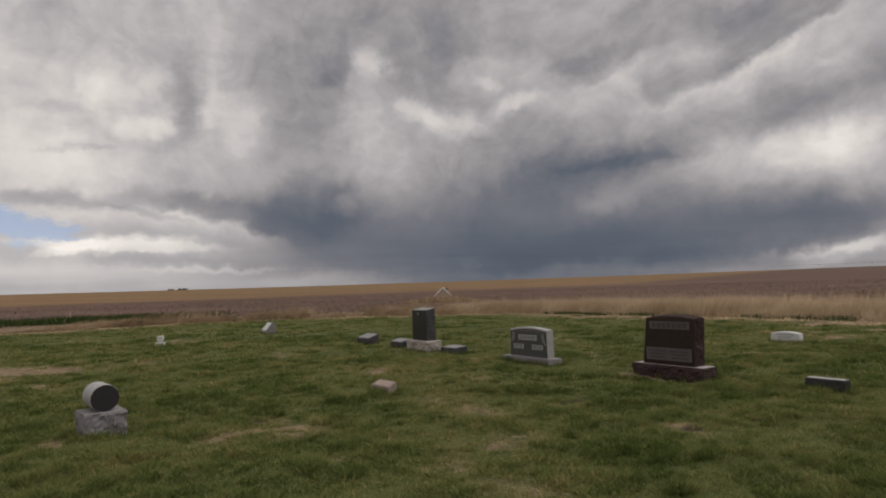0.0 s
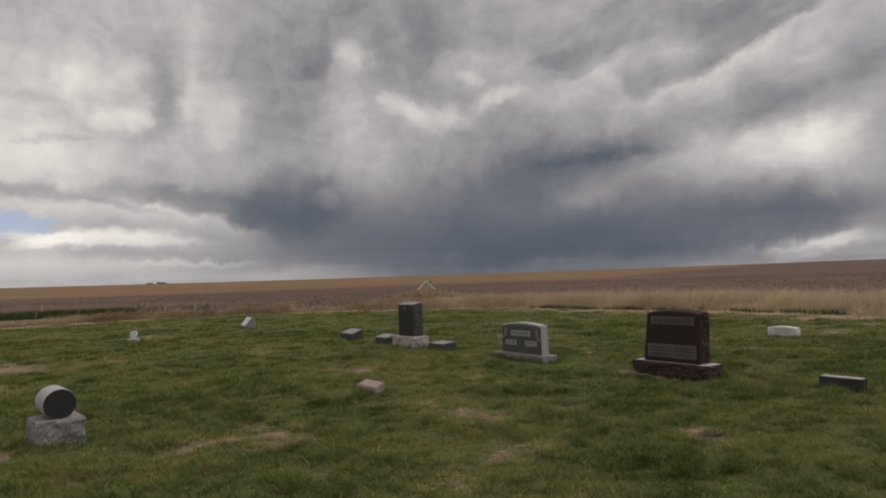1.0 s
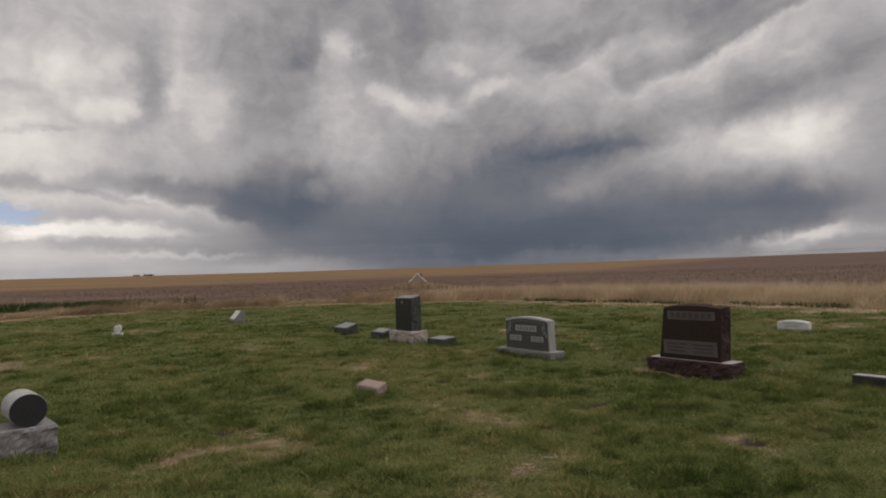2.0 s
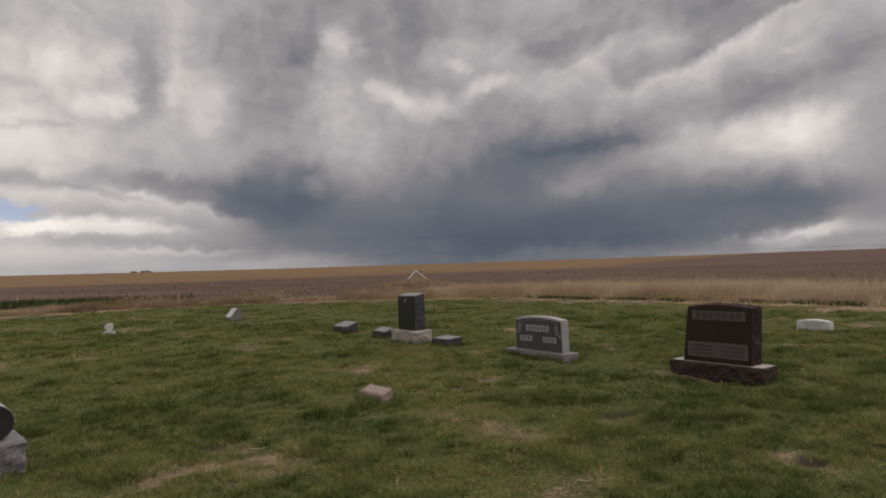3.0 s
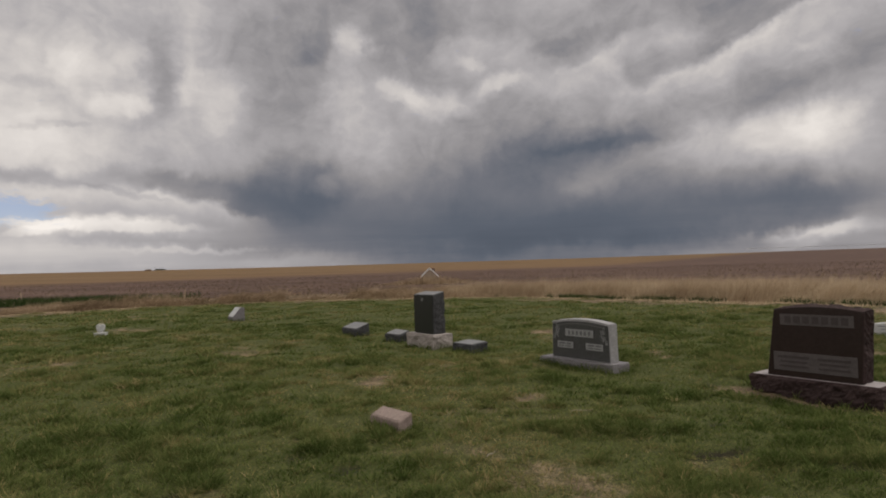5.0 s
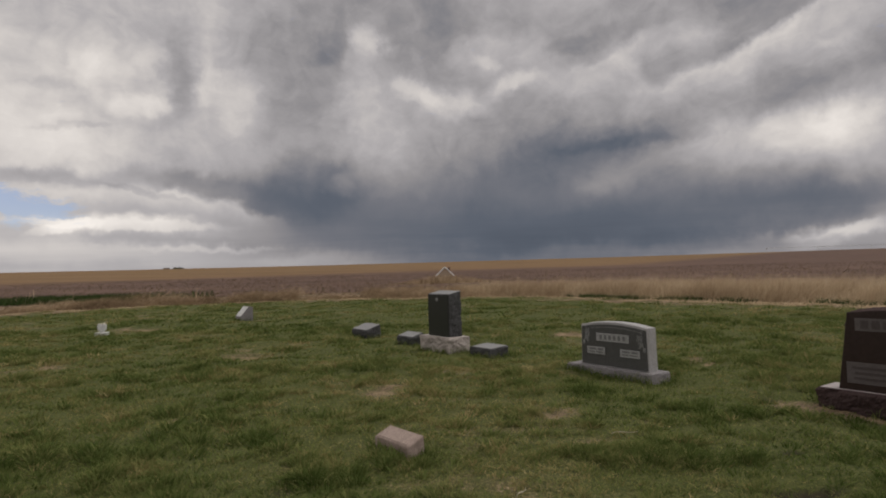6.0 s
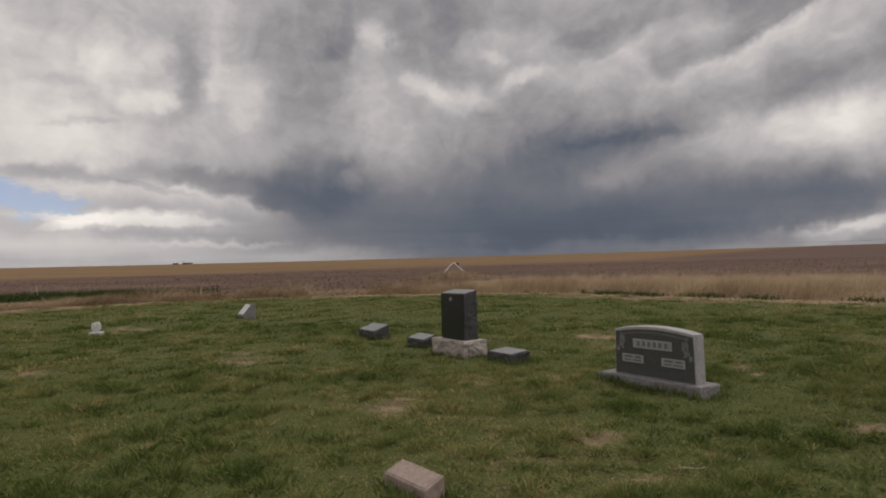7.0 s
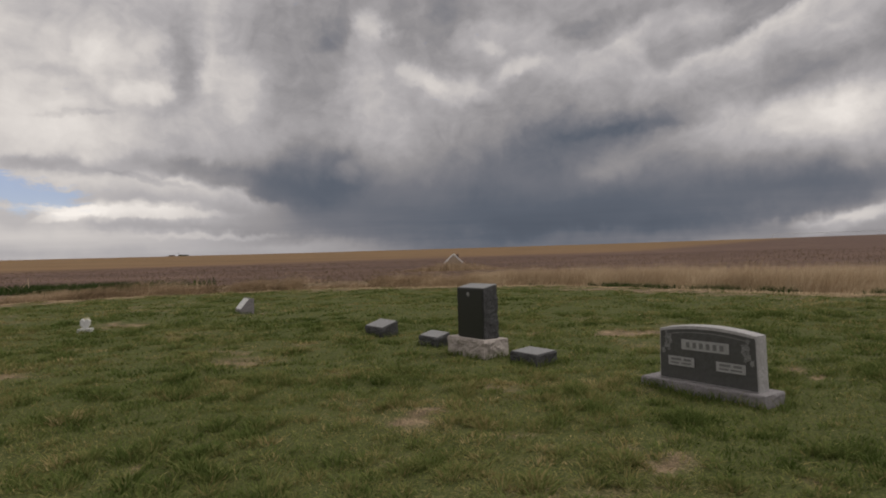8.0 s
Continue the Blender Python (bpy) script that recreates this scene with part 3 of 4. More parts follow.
def dense(points, step):
    out = []
    for (ax, ay), (bx, by) in zip(points, points[1:] + points[:1]):
        n = max(1, round(math.hypot(bx - ax, by - ay) / step))
        out += [(ax + (bx - ax) * i / n, ay + (by - ay) * i / n) for i in range(n)]
    return out


def prism(outline, depth, rough=0.0, step=0.035, rings=6, bevel=0.006, seed=0.0, smooth_below=None):
    """A solid from a plan outline (anticlockwise) along z: eased edges, and rock-pitched flanks where rough."""
    pts = dense(outline, step)
    n = len(pts)
    normal = []
    for i in range(n):
        (ax, ay), (bx, by) = pts[i - 1], pts[(i + 1) % n]
        l = math.hypot(bx - ax, by - ay) or 1.0
        normal.append(((by - ay) / l, -(bx - ax) / l))
    levels = [(0.0, -bevel), (bevel, 0.0)] + [(bevel + (depth - 2 * bevel) * k / rings, 0.0) for k in range(1, rings)] + [(depth - bevel, 0.0), (depth, -bevel)]
    bm = bmesh.new()
    loops = []
    for k, (z, inset) in enumerate(levels):
        row = []
        for (x, y), (nx, ny) in zip(pts, normal):
            off = inset
            if rough and 1 < k < len(levels) - 2:
                v = 1.1 * noise.noise((x * 8 + seed, y * 8, z * 10)) - 0.9 * abs(noise.noise((x * 15, y * 15 + seed, z * 17))) + 0.5 * noise.noise((x * 36, y * 36 + seed, z * 38))
                off += rough * (0.45 + v)
            row.append(bm.verts.new((x + nx * off, y + ny * off, z)))
        loops.append(row)
    for a, b in zip(loops, loops[1:]):
        for i in range(n):
            bm.faces.new((a[i], a[(i + 1) % n], b[(i + 1) % n], b[i]))
    bm.faces.new(loops[0][::-1]), bm.faces.new(loops[-1])
    return bm


def moved(bm, m):
    bm.transform(m)
    return bm


UPRIGHT = Matrix.Rotation(radians(90), 4, "X")      # outline's y becomes height; its depth runs to the front


def rect(w, d, x=0.0, y=0.0):
    return [(x - w / 2, y - d / 2), (x + w / 2, y - d / 2), (x + w / 2, y + d / 2), (x - w / 2, y + d / 2)]


def arched(w, low, side, crown, taper=0.0, steps=14):
    """An upright outline with a bowed head."""
    top = w / 2 - taper
    pts = [(-w / 2, low), (w / 2, low), (top, side)]
    for i in range(1, steps):
        k = 1 - 2 * i / steps
        pts.append((top * k, side + (crown - side) * (1 - k * k)))
    return pts + [(-top, side)]


def block(w, d, h, rough, seed, sunk=0.12):
    return moved(prism(rect(w, d), h + sunk, rough, step=0.022, rings=14, seed=seed), Matrix.Translation((0, 0, -sunk)))


def slab(w, h, x, z, y, t=0.004):
    """A thin upright plate on a stone's face, its face towards -y."""
    return moved(prism(rect(w, h, x, z), t, step=1.0, rings=1, bevel=0.0008), Matrix.Translation((0, y, 0)) @ UPRIGHT)


def upright(outline, depth, y, **more):
    """A solid from an upright outline, from y (front) back by depth."""
    return moved(prism(outline, depth, **more), Matrix.Translation((0, y + depth, 0)) @ UPRIGHT)


def book(x, y, turn, w, d):
    STONES.append((x, y, math.cos(radians(turn)), math.sin(radians(turn)), w / 2, d / 2))


ROW = -54.0       # the graves' rows, degrees


def brown_headstone():
    x, y = 3.51, 10.20
    s = thing("headstone", x, y, ROW, "wide polished mahogany granite headstone on a rock-pitched base", "headstone", 0.0)
    book(x, y, ROW, 1.28, 0.34)
    base = part("base", block(1.28, 0.36, 0.175, 0.032, 1.0), MAHOGANY_ROUGH, s, "rock-pitched dark brown granite base")
    part("ledge", moved(prism(rect(1.24, 0.32), 0.004, rings=1, bevel=0.001), Matrix.Translation((0, 0, 0.1745))), MAHOGANY_LIT, base, "top of the base, coloured pale as lit from above")
    
    def leant(bm):
        for v in bm.verts:
            v.co.x += 0.09 * (v.co.z - 0.17)
        return bm
    out = arched(0.94, 0.175, 0.91, 0.948, 0.03)
    part("tablet", leant(upright(out, 0.26, -0.13, rough=0.022, step=0.025, rings=9, seed=2.0)), MAHOGANY_ROUGH, s, "rock-pitched dark brown tablet")
    face = arched(0.925, 0.18, 0.902, 0.940, 0.03)
    part("polished_face", leant(upright(face, 0.005, -0.1345, rings=1, bevel=0.001)), MAHOGANY, s, "polished dark mahogany face")
    name = part("name_panel", slab(0.72, 0.12, 0.055, 0.80, -0.1345), MAHOGANY_FROST, s, "frosted panel for the family name")
    for i in range(7):
        part("bar", slab(0.066, 0.078, -0.225 + 0.093 * i, 0.80, -0.1382), INK_DARK, name)
    words = part("inscription_panel", slab(0.82, 0.20, 0.02, 0.345, -0.1345), MAHOGANY_FROST, s, "frosted panel with two lines of lettering")
    for cx in (-0.18, 0.22):
        for cz, w in ((0.395, 0.32), (0.345, 0.28), (0.295, 0.30)):
            for k, share in ((-0.5, 0.42), (0.02, 0.40), (0.42, 0.26)):
                part("bar", slab(w * share, 0.026, cx + k * w * 0.72 + 0.02, cz, -0.1382), INK_DARK, words)


def grey_headstone():
    x, y = 1.535, 12.47
    s = thing("headstone", x, y, ROW, "light grey granite headstone with a dark polished face", "headstone", 0.0)
    book(x, y, ROW, 1.38, 0.36)
    part("base", moved(block(1.35, 0.34, 0.105, 0.010, 3.0), Matrix.Translation((-0.045, 0, 0))), LILAC, s, "low light grey granite base")
    out = arched(1.08, 0.105, 0.632, 0.685, 0.012)
    part("tablet", upright(out, 0.17, -0.095, rough=0.006, seed=4.0), GREY, s, "light grey granite tablet")
    face = arched(1.055, 0.117, 0.605, 0.652, 0.012)
    part("polished_face", upright(face, 0.005, -0.0985, rings=1, bevel=0.001), SLATE, s, "dark grey polished face")
    part("border", upright(arched(0.86, 0.555, 0.582, 0.622, 0.0), 0.004, -0.1018, rings=1, bevel=0.001), INK, s, "thin carved arch line")
    part("border", upright(arched(0.855, 0.540, 0.574, 0.614, 0.0), 0.004, -0.1022, rings=1, bevel=0.001), SLATE, s)
    name = part("name_panel", slab(0.52, 0.105, 0.0, 0.485, -0.1045, 0.006), FROST, s, "frosted panel for the family name")
    for i in range(6):
        part("bar", slab(0.040, 0.058, -0.185 + 0.074 * i, 0.485, -0.1092), INK, name)
    for cx in (-0.27, 0.27):
        p = part("date_panel", slab(0.30, 0.095, cx, 0.305, -0.1045, 0.006), FROST, s, "small frosted panel with lettering")
        for dx, w, z, tall in ((-0.055, 0.115, 0.324, 0.024), (0.075, 0.085, 0.324, 0.024), (-0.07, 0.10, 0.286, 0.016), (0.06, 0.12, 0.286, 0.016)):
            part("bar", slab(w, tall, cx + dx, z, -0.1092), INK, p)
    for side in (-1, 1):
        flowers = bmesh.new()
        for k in range(17):
            r = random.Random(k + 40)
            cx, cz = side * (0.455 - 0.006 * k * (k < 8) + r.uniform(-0.045, 0.03)), 0.590 - k * 0.0125 + r.uniform(-0.025, 0.025) - 0.03 * (side > 0)
            for j in range(5):
                a = j * 1.2566 + k
                m = Matrix.Translation((cx + 0.014 * math.cos(a), -0.1005, cz + 0.014 * math.sin(a))) @ Matrix.Rotation(-a, 4, "Y") @ Matrix.Diagonal((0.011, 0.004, 0.0055, 1))
                bmesh.ops.create_icosphere(flowers, subdivisions=1, radius=1.0, matrix=m)
        part("carved_flowers", flowers, DIM, s, "carved spray of flowers")


def tall_black_monument():
    x, y = -0.765, 15.20
    s = thing("headstone", x, y, ROW, "tall black granite monument on a pinkish rough base", "headstone", 0.0)
    book(x, y, ROW, 0.89, 0.44)
    base = part("base", block(0.88, 0.43, 0.27, 0.024, 5.0), PINKISH, s, "rock-pitched pinkish granite base")
    die = moved(prism(rect(0.62, 0.25), 0.72, 0.016, step=0.025, rings=24, seed=6.0), Matrix.Translation((0.03, 0, 0.27)))
    cap = moved(prism(rect(0.615, 0.245), 0.014, bevel=0.006, rings=1), Matrix.Translation((0.03, 0, 0.985)))
    for bm in (die, cap):
        for v in bm.verts:
            if v.co.z > 0.9:
                v.co.z += 0.2 * (v.co.y + 0.12)
    part("die", die, BLACK_ROUGH, s, "black granite block with rough flanks")
    part("polished_face", slab(0.605, 0.70, 0.03, 0.63, -0.120, 0.022), BLACK, s, "polished black face")
    part("cap", cap, BLACK_LIT, s, "sloping top, coloured pale as lit by the sky")
    e = bmesh.new()
    bmesh.ops.create_cone(e, cap_ends=True, segments=20, radius1=0.035, radius2=0.032, depth=0.006, matrix=Matrix.Translation((0.0, -0.144, 0.90)) @ UPRIGHT)
    part("emblem", e, DIM, s, "small carved emblem")


def low_marker(x, y, w, d, h, turn, stone, top, label, seed, tilt=0.0, rough=0.020):
    s = thing("grave_marker", x, y, turn, label, "grave marker", group="low markers")
    book(x, y, turn, w, d)
    bm = block(w, d, h, rough, seed)
    for v in bm.verts:
        if v.co.z > h * 0.5:
            v.co.z += tilt * v.co.y
    part("body", bm, stone, s)
    # separate top plate; on the dark markers its pale colour stands for skylight
    cap = moved(prism(rect(w - 0.02, d - 0.02), 0.006, rings=1, bevel=0.002), Matrix.Translation((0, 0, h - 0.001)))
    for v in cap.verts:
        v.co.z += tilt * v.co.y
    part("top", cap, top, s, "top face")
    return s


def round_monument():
    x, y, turn = -3.93, 7.16, 43.0
    s = thing("headstone", x, y, turn, "granite cylinder lying on a lilac-grey square base", "headstone", 0.0)
    book(x, y, turn, 0.43, 0.45)
    part("base", block(0.42, 0.44, 0.262, 0.018, 7.0), LILAC, s, "lilac-grey granite base block")
    circle = [(0.148 * math.cos(a * math.pi / 20), 0.148 * math.sin(a * math.pi / 20)) for a in range(40)]
    lift = Matrix.Translation((0, 0, 0.408))
    part("cylinder", moved(prism(circle, 0.40, 0.002, step=0.03, bevel=0.01, seed=8.0), lift @ Matrix.Translation((0, 0.22, 0)) @ UPRIGHT), GREY, s, "grey granite cylinder on its side")
    part("end_face", moved(prism([(a * 0.975, b * 0.975) for a, b in circle], 0.006, step=0.04, rings=1, bevel=0.001), lift @ Matrix.Translation((0, -0.178, 0)) @ UPRIGHT), JET, s, "dark carved round end")


def marble_headstone():
    x, y = 7.72, 14.85
    s = thing("headstone", x, y, ROW, "low white marble headstone with a bowed top", "headstone", 0.0)
    book(x, y, ROW, 0.68, 0.2)
    part("tablet", upright(arched(0.70, -0.1, 0.195, 0.235, 0.03), 0.17, -0.085, rough=0.003, seed=9.0, bevel=0.014), MARBLE, s)
    for z, w in ((0.165, 0.40), (0.11, 0.30)):
        part("bar", slab(w, 0.022, 0.0, z, -0.0875), FROST, s)


def heart_headstone():
    x, y = -9.54, 19.85
    s = thing("headstone", x, y, 14.0, "small white heart-shaped headstone on a slab", "headstone", 0.0)
    book(x, y, 14.0, 0.4, 0.3)
    part("slab", block(0.27, 0.24, 0.06, 0.004, 10.0), MARBLE, s, "white stone slab")
    pts = []
    for i in range(28):
        a = 2 * math.pi * i / 28
        hx = 16 * math.sin(a) ** 3
        hz = 13 * math.cos(a) - 5 * math.cos(2 * a) - 2 * math.cos(3 * a) - math.cos(4 * a)
        pts.append((-hx * 0.0064 * (1 if hz > -4 else 1.25), 0.06 + max(hz + 12, 0) * 0.0092))
    part("heart", upright(pts, 0.11, -0.055, step=0.03, bevel=0.012), MARBLE, s, "white marble heart")
    f = bmesh.new()
    for k in range(12):
        r = random.Random(k)
        bmesh.ops.create_icosphere(f, subdivisions=1, radius=r.uniform(0.018, 0.03), matrix=Matrix.Translation((r.uniform(-0.06, 0.08), r.uniform(-0.02, 0.06), 0.265 + r.uniform(-0.02, 0.02))))
    part("flowers", f, PETAL, s, "faded yellow flowers")


def slant_headstone():
    x, y = -7.14, 23.35
    s = thing("headstone", x, y, ROW, "small pale grey slant-faced headstone", "headstone", 0.0)
    book(x, y, ROW, 0.55, 0.38)
    side = [(-0.19, -0.1), (0.19, -0.1), (0.19, 0.42), (0.07, 0.44), (-0.19, 0.13)]
    turn = Matrix(((0, 0, 1, -0.26), (1, 0, 0, 0), (0, 1, 0, 0), (0, 0, 0, 1)))
    # one stone in two colours: grey for shaded sides, white for the lit slope
    part("body", moved(prism(side, 0.52, 0.004, seed=11.0), turn), LILAC, s, "body, coloured grey for its shaded sides")
    slope = Matrix.Translation((0, -0.062, 0.287)) @ Matrix.Rotation(radians(-40), 4, "X")
    part("slant_face", moved(prism(rect(0.50, 0.36), 0.004, step=1, rings=1, bevel=0.001), Matrix.Translation((0, -0.002, 0.002)) @ Matrix.Translation((0, -0.06, 0.285)) @ Matrix.Rotation(math.atan2(0.31, 0.26), 4, "X")), MARBLE, s, "sloping face, coloured pale as lit")


def jet_marker():
    x, y = 4.95, 8.55
    s = thing("grave_marker", x, y, ROW, "small black granite marker, its lit top edge coloured pale", "grave marker", 0.0, "low markers")
    book(x, y, ROW, 0.48, 0.15)
    part("body", block(0.48, 0.15, 0.15, 0.004, 12.0), JET, s)
    part("top", moved(prism(rect(0.46, 0.13), 0.006, rings=1, bevel=0.002), Matrix.Translation((0, 0, 0.149))), JET_LIT, s, "top edge, coloured pale as lit from above")


brown_headstone()
grey_headstone()
tall_black_monument()
round_monument()
marble_headstone()
heart_headstone()
slant_headstone()
jet_marker()
low_marker(-2.53, 17.85, 0.66, 0.34, 0.235, ROW, BLACK_ROUGH, BLACK_LIT, "dark granite block marker with a sloping top", 13.0, 0.32)
low_marker(-1.44, 16.17, 0.53, 0.25, 0.18, ROW, BLACK_ROUGH, BLACK_LIT, "dark granite block marker beside the monument", 14.0, 0.28)
low_marker(-0.03, 14.50, 0.52, 0.35, 0.135, ROW, BLACK_ROUGH, BLACK_LIT, "low dark granite marker sunk in grass", 15.0, 0.08)
low_marker(-0.99, 9.24, 0.44, 0.15, 0.097, -50.0, ROSE, ROSE, "small rose granite block lying in the grass", 16.0, 0.38, 0.006)


# ---- beyond the yard ----
def little_gable():
    x, y = -1.85, 68.6
    s = thing("well_hut", x, y, 6.0, "low hut with white boards along its gable, sunk in weeds", "hut", -0.08)
    s.scale = (1.12, 1.12, 1.12)
    wall = [(-0.72, -0.1), (0.72, -0.1), (0.72, 0.72), (0.0, 1.42), (-0.72, 0.72)]
    part("gable_wall", upright(wall, 0.9, 0.0, step=0.3), TIMBER, s, "weathered tan timber wall")
    for side in (-1, 1):
        part("roof", moved(prism(rect(1.12, 1.05), 0.03, step=1, rings=1), Matrix.Translation((side * 0.40, 0.45, 1.065)) @ Matrix.Rotation(side * radians(44.2), 4, "Y")), TIMBER, s)
        part("bargeboard", moved(prism(rect(1.16, 0.05), 0.10, step=1, rings=1), Matrix.Translation((side * 0.41, -0.10, 1.03)) @ Matrix.Rotation(side * radians(44.2), 4, "Y")), WHITE_PAINT, s, "white-painted bargeboard")
    pipe = bmesh.new()
    bmesh.ops.create_cone(pipe, cap_ends=True, segments=12, radius1=0.09, radius2=0.13, depth=0.34, matrix=Matrix.Translation((0.42, 0.5, 1.30)))
    part("vent_pipe", pipe, RUST, s, "rusty vent pipe")


def far_farm():
    x, y = -326.0, 683.0
    z = float(land(np.array([x]), np.array([y]))[0])
    s = thing("farm_shed", x, y, 20.0, "low dark farm shed on the horizon", "shed", z - 0.5)
    s.scale = (0.7, 0.7, 0.7)
    part("wall", moved(prism(rect(9.0, 5.0), 2.2, step=3, rings=1), Matrix()), RUST, s)
    part("roof", moved(prism([(-2.9, 0), (2.9, 0), (0, 1.3)], 9.6, step=9, rings=1), Matrix.Translation((4.8, 0, 2.2)) @ Matrix(((0, 0, -1, 0), (1, 0, 0, 0), (0, 1, 0, 0), (0, 0, 0, 1)))), GREY, s)
    for k, (dx, dy, h) in enumerate(((9.0, 3.0, 1.9), (14.0, 4.0, 1.5))):
        r = random.Random(90 + k)
        bush = thing("bush", x + dx, y + dy, 0.0, "dark bush beside a distant farm shed", "bush", z - 0.2)
        bm = bmesh.new()
        for _ in range(160):
            p = Vector((r.gauss(0, 1.4), r.gauss(0, 1.2), abs(r.gauss(0, 0.45)) * h))
            m = Matrix.Translation(p) @ Euler((r.uniform(0, 6), r.uniform(0, 6), 0)).to_matrix().to_4x4() @ Matrix.Diagonal((0.5, 0.3, 0.1, 1))
            bmesh.ops.create_icosphere(bm, subdivisions=1, radius=1.0, matrix=m)
        part("crown", bm, LEAFY, bush)


def irrigator():
    """A long wheeled irrigation boom on the crest."""
    x, y = 315.0, 638.0
    z = float(land(np.array([x]), np.array([y]))[0])
    s = thing("irrigation_boom", x, y, -10.0, "long galvanised irrigation boom on wheeled towers across the far field", "irrigator", z)
    for k in range(4):
        bm = bmesh.new()
        for dx in (-1.6, 1.6):
            m = Matrix.Translation((k * 48 + dx / 2, 0, 2.0)) @ Matrix.Rotation(math.atan2(-dx, 4.0), 4, "Y")
            bmesh.ops.create_cone(bm, cap_ends=True, segments=8, radius1=0.16, radius2=0.12, depth=4.3, matrix=m)
        part("tower", bm, GALVANISED, s)
        span = bmesh.new()
        bmesh.ops.create_cone(span, cap_ends=True, segments=8, radius1=0.16, radius2=0.16, depth=48, matrix=Matrix.Translation((k * 48 + 24, 0, 4.1)) @ Matrix.Rotation(radians(90), 4, "Y"))
        part("pipe", span, GALVANISED, s)


def fallen_twig(x, y, turn, long):
    s = thing("twig", x, y, turn, "pale dead twig lying on the grass", "twig", group="dead twigs")
    bm = bmesh.new()
    rings = []
    for i in range(9):
        k = i / 8 - 0.5
        r = 0.0034 - 0.003 * abs(k)
        c = Vector((k * long, 0.008 * math.sin(i * 0.9), 0.040 + 0.006 * math.sin(i * 0.7)))
        rings.append([bm.verts.new(c + Vector((0, r * math.cos(a * 1.2566), r * math.sin(a * 1.2566)))) for a in range(5)])
    for a, b in zip(rings, rings[1:]):
        for i in range(5):
            bm.faces.new((a[i], a[(i + 1) % 5], b[(i + 1) % 5], b[i]))
    bm.faces.new(rings[0][::-1]), bm.faces.new(rings[-1])
    part("stem", bm, DEADWOOD, s)


fallen_twig(4.44, 9.77, -38.0, 0.36)
for tx, ty, turn, long in ((0.69, 6.31, 20.0, 0.16), (0.74, 6.36, 100.0, 0.12), (1.46, 7.30, -10.0, 0.15), (0.82, 9.54, 12.0, 0.24), (-0.15, 8.26, 65.0, 0.18), (-1.9, 7.5, 30.0, 0.2)):
    fallen_twig(tx, ty, turn, long)
little_gable()
far_farm()
irrigator()


# ---- grass, last: it keeps clear of the stones ----
lawn("turf", 3.4, 9.2, 5000, 0.0065, 0.078, "uneven green turf with dead blades and worn patches")
lawn("turf", 9.2, 14.0, 2000, 0.010, 0.078, "uneven green turf with dead blades between the headstones")
lawn("turf", 14.0, 21.0, 720, 0.016, 0.078, "uneven green turf with dead blades among the graves")
lawn("turf", 21.0, 39.0, 170, 0.030, 0.075, "green turf running to the edge of the yard")


def rough_turf():
    """Thinner turf over the rest of the yard, behind and to the sides."""
    n = 150000
    x, y = rng.uniform(-34, 18, n), rng.uniform(-14, 40, n)
    s, _ = past_edge(x, y)
    keep = (s < 0.6) & ~((np.abs(x + 0.3) < 0.75 * y + 1.2) & (y > 3.4)) & (rng.uniform(0, 1, n) < 1.0 - 0.5 * dryness(x, y))
    x, y = x[keep], y[keep]
    n = len(x)
    dry = dryness(x, y)
    tone = np.where(rng.uniform(0, 1, n) < 0.8 * dry, rng.uniform(0.6, 1.0, n), 0.4 + 0.5 * dry + 0.45 * (lumps(x, y, 1.7, 33) - 0.5) + rng.uniform(-0.25, 0.22, n))
    blades("turf", x, y, rng.uniform(0.04, 0.11, n), 0.030 * rng.uniform(0.7, 1.3, n), rng.uniform(0.6, 2.0, n), tone, LAWN, "uneven turf over the rest of the yard")


def uncut():
    """Longer grass that the mower leaves round every stone."""
    xs, ys = [], []
    for sx, sy, c, sn, hl, hd in STONES:
        n = int(760 * (hl + hd))
        out = 0.012 + rng.exponential(0.035, n)
        along = rng.uniform(0, 4 * (hl + hd), n)
        u = np.where(along < 2 * hl, along - hl, np.where(along < 4 * hl, along - 3 * hl, np.where(along < 4 * hl + 2 * hd, hl + out, -hl - out)))
        v = np.where(along < 2 * hl, -hd - out, np.where(along < 4 * hl, hd + out, (along - 4 * hl) % (2 * hd) - hd))
        xs.append(sx + u * c - v * sn), ys.append(sy + u * sn + v * c)
    x, y = np.concatenate(xs), np.concatenate(ys)
    keep = (rng.uniform(0, 1, len(x)) < 0.25 + 1.1 * lumps(x, y, 0.2, 51)) & (dryness(x, y) < 0.75)
    x, y = x[keep], y[keep]
    n = len(x)
    blades("uncut_grass", x, y, rng.uniform(0.05, 0.15, n), 0.008 * rng.uniform(0.7, 1.4, n), rng.uniform(0.2, 1.2, n), rng.uniform(0.05, 0.6, n), LAWN, "longer uncut grass round the foot of the stones")


def along_edge(n, shape, scale, start):
    """Places strewn outwards from the edge of the yard."""
    a = rng.uniform(-50, 64, n)
    r = np.interp(a, EDGE_AZ, EDGE_R) + rng.gamma(shape, scale, n) + start
    return -5 + r * np.sin(np.radians(a)), 10 + r * np.cos(np.radians(a))


